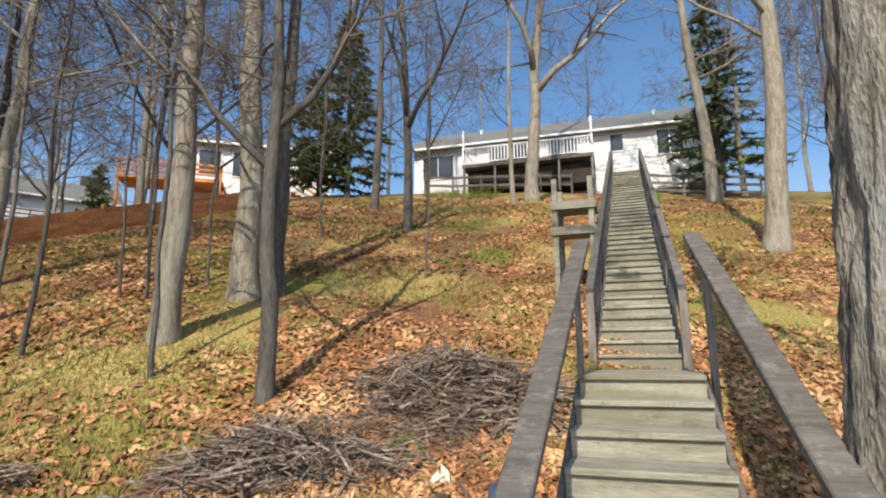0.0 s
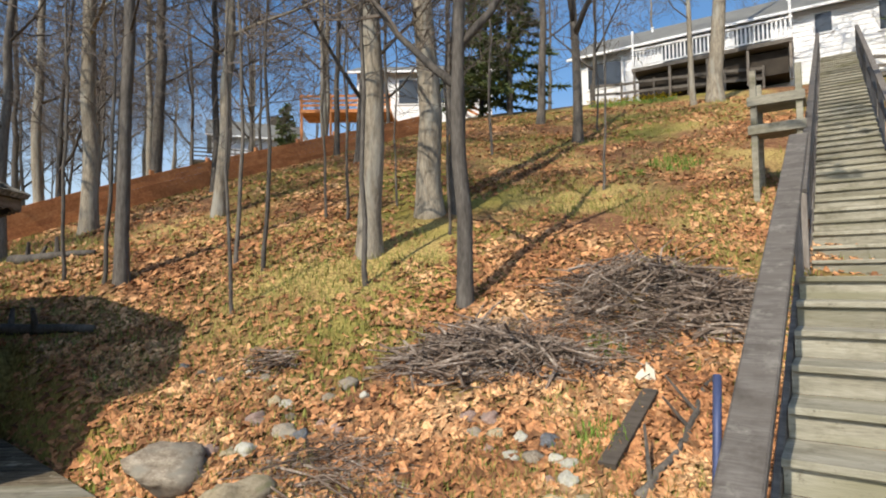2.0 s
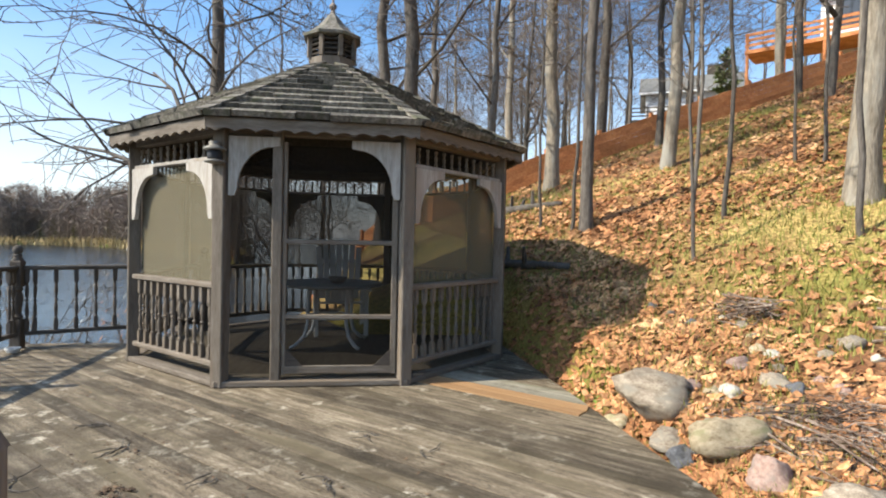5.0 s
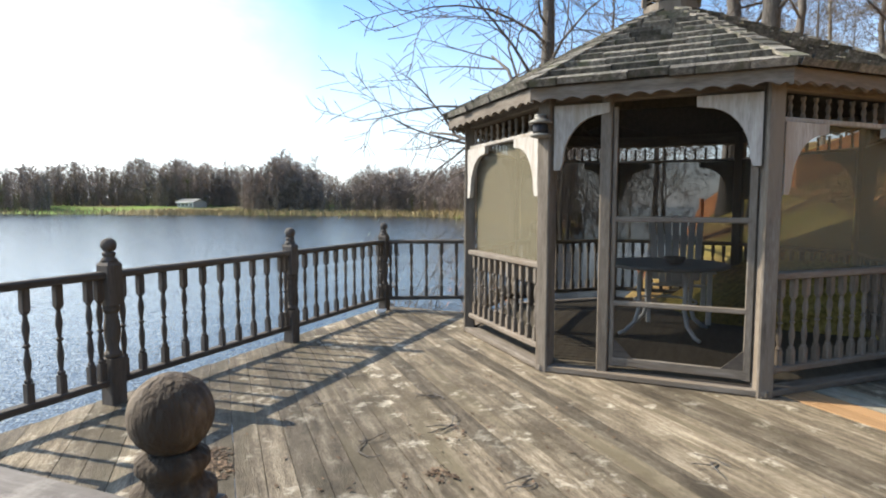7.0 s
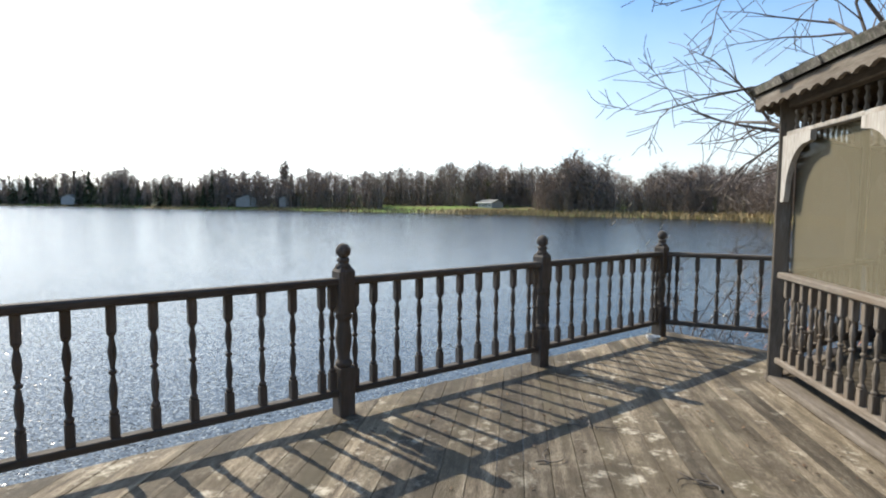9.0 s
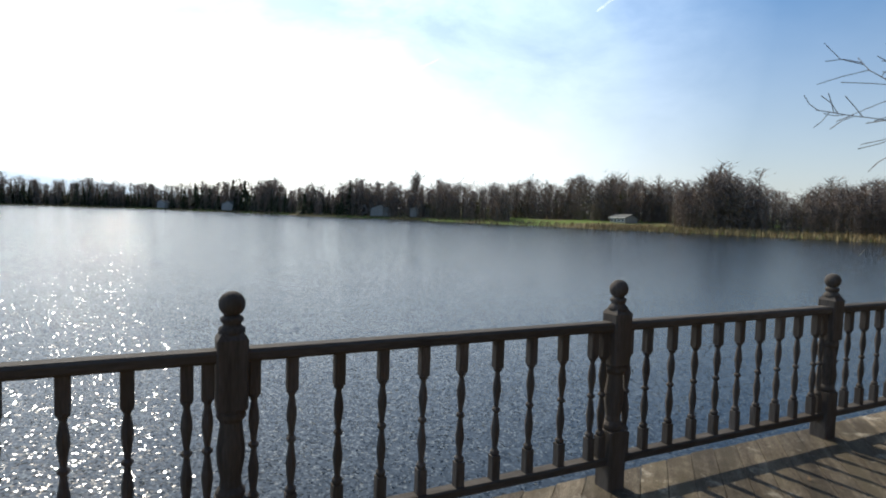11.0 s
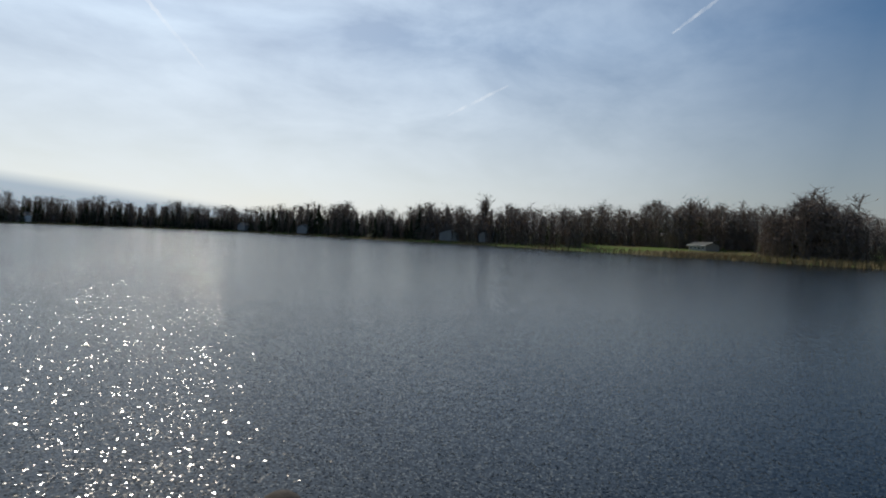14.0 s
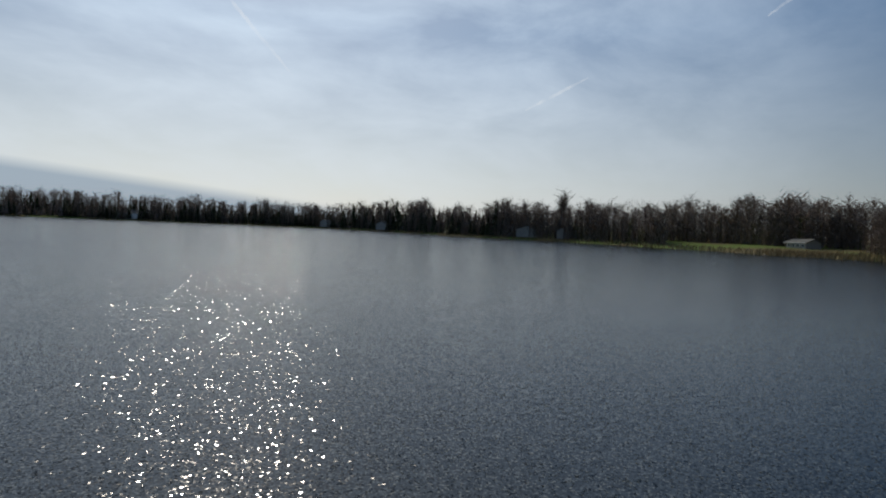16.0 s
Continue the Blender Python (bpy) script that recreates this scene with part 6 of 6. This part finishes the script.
def far_woods():
    rng = random.Random(12)
    bare, green, bud = Geo(), Geo(), Geo()
    kinds = [far_tree(rng, 1.0) for i in range(7)]
    spires = [spire(rng, 1.0) for i in range(4)]

    def put(geo, shape, x, y, h, w):
        c, s = math.cos(w) * h, math.sin(w) * h
        z = ground_z(x, y) - 0.1
        k = len(geo.v)
        for tri in shape:
            for p in tri:
                geo.v.append((x + p[0] * c - p[1] * s, y + p[0] * s + p[1] * c, z + p[2] * h))
        geo.f += [(k + 3 * i, k + 3 * i + 1, k + 3 * i + 2) for i in range(len(shape))]

    for k in range(3900):
        az = rng.uniform(-205, -138) if k % 8 < 5 else rng.uniform(-138, -79)
        a = az if az > -180 else az + 360
        if az < -180:
            d = 430 + rng.uniform(8, 90)
            x, y = d * math.sin(radians(az)), d * math.cos(radians(az))
        else:
            lo = 32 if -126 < az < -111 else 7
            x, y = shore_xy(az, lo + 55 * rng.random() ** 1.8)
        h = rng.uniform(13, 19) if az < -148 else rng.uniform(9, 15) if az < -112 else rng.uniform(10, 14.0) if az < -104 else rng.uniform(8, 11)
        h *= (0.92 + 0.3 * noise.noise((az * 0.35, 0, 4))) * rng.choice((0.6, 0.85, 1.0, 1.05))
        if az < -141 and rng.random() < 0.45:
            put(green, rng.choice(spires), x, y, h * rng.uniform(0.45, 1.0), rng.uniform(0, 6.28))
        elif rng.random() < 0.07:
            put(bud, rng.choice(kinds), x, y, h * 0.6, rng.uniform(0, 6.28))
        else:
            put(bare, rng.choice(kinds), x, y, h, rng.uniform(0, 6.28))
    for k in range(1900):
        az = rng.uniform(-180, -138) if k % 2 else rng.uniform(-138, -79)
        x, y = shore_xy(az, (30 if -126 < az < -111 else 6) + 14 * rng.random())
        put(bud if rng.random() < 0.05 else bare, rng.choice(kinds), x, y, rng.uniform(2.5, 6.5), rng.uniform(0, 6.28))
    for k in range(1500):
        az = rng.uniform(-205, -139)
        if az < -180:
            d = 432 + rng.uniform(0, 30)
            x, y = d * math.sin(radians(az)), d * math.cos(radians(az))
        else:
            x, y = shore_xy(az, 8 + 30 * rng.random())
        put(green if rng.random() < 0.35 else bare, rng.choice(spires), x, y, rng.uniform(4, 10), rng.uniform(0, 6.28))
    for az, h in ((-135.2, 19.0), (-135.5, 17.0), (-139.0, 15.5)):
        x, y = shore_xy(az, 20)
        for k in range(3):
            put(bare, kinds[k], x + 0.8 * k, y, h * (1 - 0.06 * k), k * 2.1)
    tagged(part("far_woods", bare, M_FARTREE), "bare brown woods along the far lake shore", "woods", kind="stuff")
    tagged(part("far_evergreens", green, M_FARNEEDLE), "dark evergreens along the far lake shore", "woods", kind="stuff")
    tagged(part("far_budding_trees", bud, M_FARLEAF), "olive budding shrubs along the far lake shore", "woods", kind="stuff")
    # dry reeds at the water's edge
    reeds = Geo()
    for k in range(9000):
        az = rng.uniform(-118, -80) if k % 3 else rng.uniform(-175, -118)
        x, y = shore_xy(az, rng.uniform(-3, 9))
        z = max(ground_z(x, y), WATER_Z) - 0.05
        h, w = rng.uniform(0.5, 1.3), rng.uniform(0, 6.28)
        reeds.add([(x - 0.12 * math.cos(w), y - 0.12 * math.sin(w), z), (x + 0.12 * math.cos(w), y + 0.12 * math.sin(w), z), (x + rng.uniform(-.3, .3), y + rng.uniform(-.3, .3), z + h)], [(0, 1, 2)])
    M_REED = surface("dry_reeds", [(0.26, 0.19, 0.09), (0.40, 0.31, 0.16)], 0.3, (1, 1, 1), 0.9, 0.0, 0.3, island=True, world_space=True)
    tagged(part("shore_reeds", reeds, M_REED), "tan dry reeds along the far shore", "reeds", kind="stuff")


far_woods()


def contrail(az0, el0, az1, el1, width, seed, label):
    """A drifting vapour trail far up: a ragged ribbon between two directions."""
    rng = random.Random(seed)
    R = 1500.0
    way = lambda az, el: Vector((math.cos(radians(el)) * math.sin(radians(az)), math.cos(radians(el)) * math.cos(radians(az)), math.sin(radians(el)))) * R
    a, b = way(az0, el0), way(az1, el1)
    side = (b - a).cross(a).normalized()
    g = Geo()
    n = 28
    vs = []
    for i in range(n + 1):
        f = i / n
        p = a.lerp(b, f) + side * rng.uniform(-0.12, 0.12) * width
        w = width * (0.25 + 0.75 * math.sin(math.pi * min(1, 0.06 + f * 0.94))) * rng.uniform(0.8, 1.1)
        vs += [p - side * w / 2, p + side * w / 2]
    g.add(vs, [(2 * i, 2 * i + 1, 2 * i + 3, 2 * i + 2) for i in range(n)])
    tagged(part("contrail", g, M_VAPOUR), label, "cloud", kind="structure")


def vapour():
    m = bpy.data.materials.new("vapour")
    m.use_nodes = True
    n, l = m.node_tree.nodes, m.node_tree.links
    n.clear()
    out, mix, clear, glow = n.new("ShaderNodeOutputMaterial"), n.new("ShaderNodeMixShader"), n.new("ShaderNodeBsdfTransparent"), n.new("ShaderNodeEmission")
    glow.inputs["Color"].default_value = (0.96, 0.98, 1.0, 1)
    glow.inputs["Strength"].default_value = 2.3
    geo, no, mr = n.new("ShaderNodeNewGeometry"), n.new("ShaderNodeTexNoise"), n.new("ShaderNodeMapRange")
    no.inputs["Scale"].default_value, no.inputs["Detail"].default_value = 0.03, 4
    mr.inputs["From Min"].default_value, mr.inputs["From Max"].default_value = 0.35, 0.7
    mr.inputs["To Max"].default_value = 0.34
    l.new(geo.outputs["Position"], no.inputs["Vector"])
    l.new(no.outputs["Fac"], mr.inputs["Value"])
    l.new(mr.outputs["Result"], mix.inputs["Fac"])
    l.new(clear.outputs["BSDF"], mix.inputs[1])
    l.new(glow.outputs["Emission"], mix.inputs[2])
    l.new(mix.outputs["Shader"], out.inputs["Surface"])
    return m


M_VAPOUR = vapour()
contrail(-169.5, 21.0, -162.2, 13.8, 9, 1, "thin white vapour trail high over the lake")
contrail(-139.5, 11.9, -133.6, 14.9, 8, 2, "short faint vapour trail over the far shore")
contrail(-118.6, 19.0, -113.5, 22.2, 8, 3, "short faint vapour trail high in the west")


def lake_house(az, beyond, w, d, h, rz, wall, label):
    x, y = shore_xy(az, beyond)
    t = thing("house", at(x, y, ground_z(x, y) - 0.2, rz), label, "house", "lake houses")
    gable_wall(t, w, d, h, h * 0.5, wall)
    gable_roof(t, w, d, h, h * 0.5, 0.4)
    for i in range(4):
        window(t, -w * 0.36 + w * 0.24 * i, -d / 2 - 0.02, h * 0.55, w * 0.11, h * 0.4, bars=0)


M_TAN = surface("tan_siding", [(0.30, 0.29, 0.27), (0.40, 0.385, 0.36)], 1.0, (1, 1, 1), 0.8, 0.05, 0.1)
lake_house(-115.2, 26, 6.5, 4.2, 1.6, -115 + 180, M_TAN, "small pale grey house on the far lawn")
lake_house(-138.5, 14, 15, 8, 3.0, 40, M_TAN, "grey lakeside house with a broad roof")
lake_house(-134.8, 16, 14, 8, 3.2, 45, M_TAN, "grey lakeside house under bare trees")
lake_house(-152.5, 12, 12, 8, 3.4, 20, M_TAN, "pale lakeside house among evergreens")
lake_house(-168, 16, 18, 9, 4.5, 10, M_WHITE, "white lakeside house on the distant shore")
lake_house(-158, 14, 14, 8, 3.6, 15, M_TAN, "pale house on the distant shore")
lake_house(-176, 14, 15, 8, 4.0, 5, M_WHITE, "white house on the distant shore")


# ---- deck boards, diagonal to the deck's edge ----
def deck_boards():
    pitch, wid = 0.1445, 0.1405
    lo, hi = (DECK_A0, DECK_LO - 0.03), (DECK_A1, DECK_HI)
    ang = 44.0
    c, s = math.cos(radians(ang)), math.sin(radians(ang))
    ctr = ((lo[0] + hi[0]) / 2, (lo[1] + hi[1]) / 2)
    rng = random.Random(1)

    def clip(poly, axis, value, keep_less):
        out = []
        for i, p in enumerate(poly):
            q = poly[(i + 1) % len(poly)]
            pin = (p[axis] <= value) == keep_less
            qin = (q[axis] <= value) == keep_less
            if pin:
                out.append(p)
            if pin != qin:
                f = (value - p[axis]) / (q[axis] - p[axis])
                out.append((p[0] + (q[0] - p[0]) * f, p[1] + (q[1] - p[1]) * f))
        return out

    k = -60
    while k < 60:
        off = k * pitch
        poly = []
        for lx, ly in ((-9, -wid / 2), (9, -wid / 2), (9, wid / 2), (-9, wid / 2)):
            poly.append((ctr[0] + lx * c - (ly + off) * s, ctr[1] + lx * s + (ly + off) * c))
        jag = rng.uniform(-0.012, 0.012)
        for axis, value, less in ((0, lo[0], False), (0, hi[0], True), (1, lo[1] + jag, False), (1, hi[1], True)):
            poly = clip(poly, axis, value, less) if poly else poly
        k += 1
        if len(poly) < 3:
            continue
        mx, my = sum(p[0] for p in poly) / len(poly), sum(p[1] for p in poly) / len(poly)
        local = [((p[0] - mx) * c + (p[1] - my) * s, -(p[0] - mx) * s + (p[1] - my) * c) for p in poly]
        top = rng.uniform(-0.002, 0.002)
        part("deck_board", Geo().prism(local, -0.038, top), M_DECK, DECK, m=at(mx, my, 0, ang))


deck_boards()
# newer board patch beside the gazebo, running out to the hill edge
for i in range(4):
    bx, by = -4.85 - 0.1 * i, 1.30 + 0.105 * i
    c44, s44 = math.cos(radians(44)), math.sin(radians(44))
    ends = [min(0.95, (DECK_HI - 0.012 - by - ly * c44) / s44) for ly in (-0.067, 0.067)]
    part("new_board", Geo().prism([(-0.62, -0.067), (ends[0], -0.067), (ends[1], 0.067), (-0.62, 0.067)], -0.002, 0.010), M_NEWDECK if i < 2 else M_TREAD, DECK, "newer orange-brown board" if i < 2 else "newer pale board",
         m=at(bx, by, 0, 44))
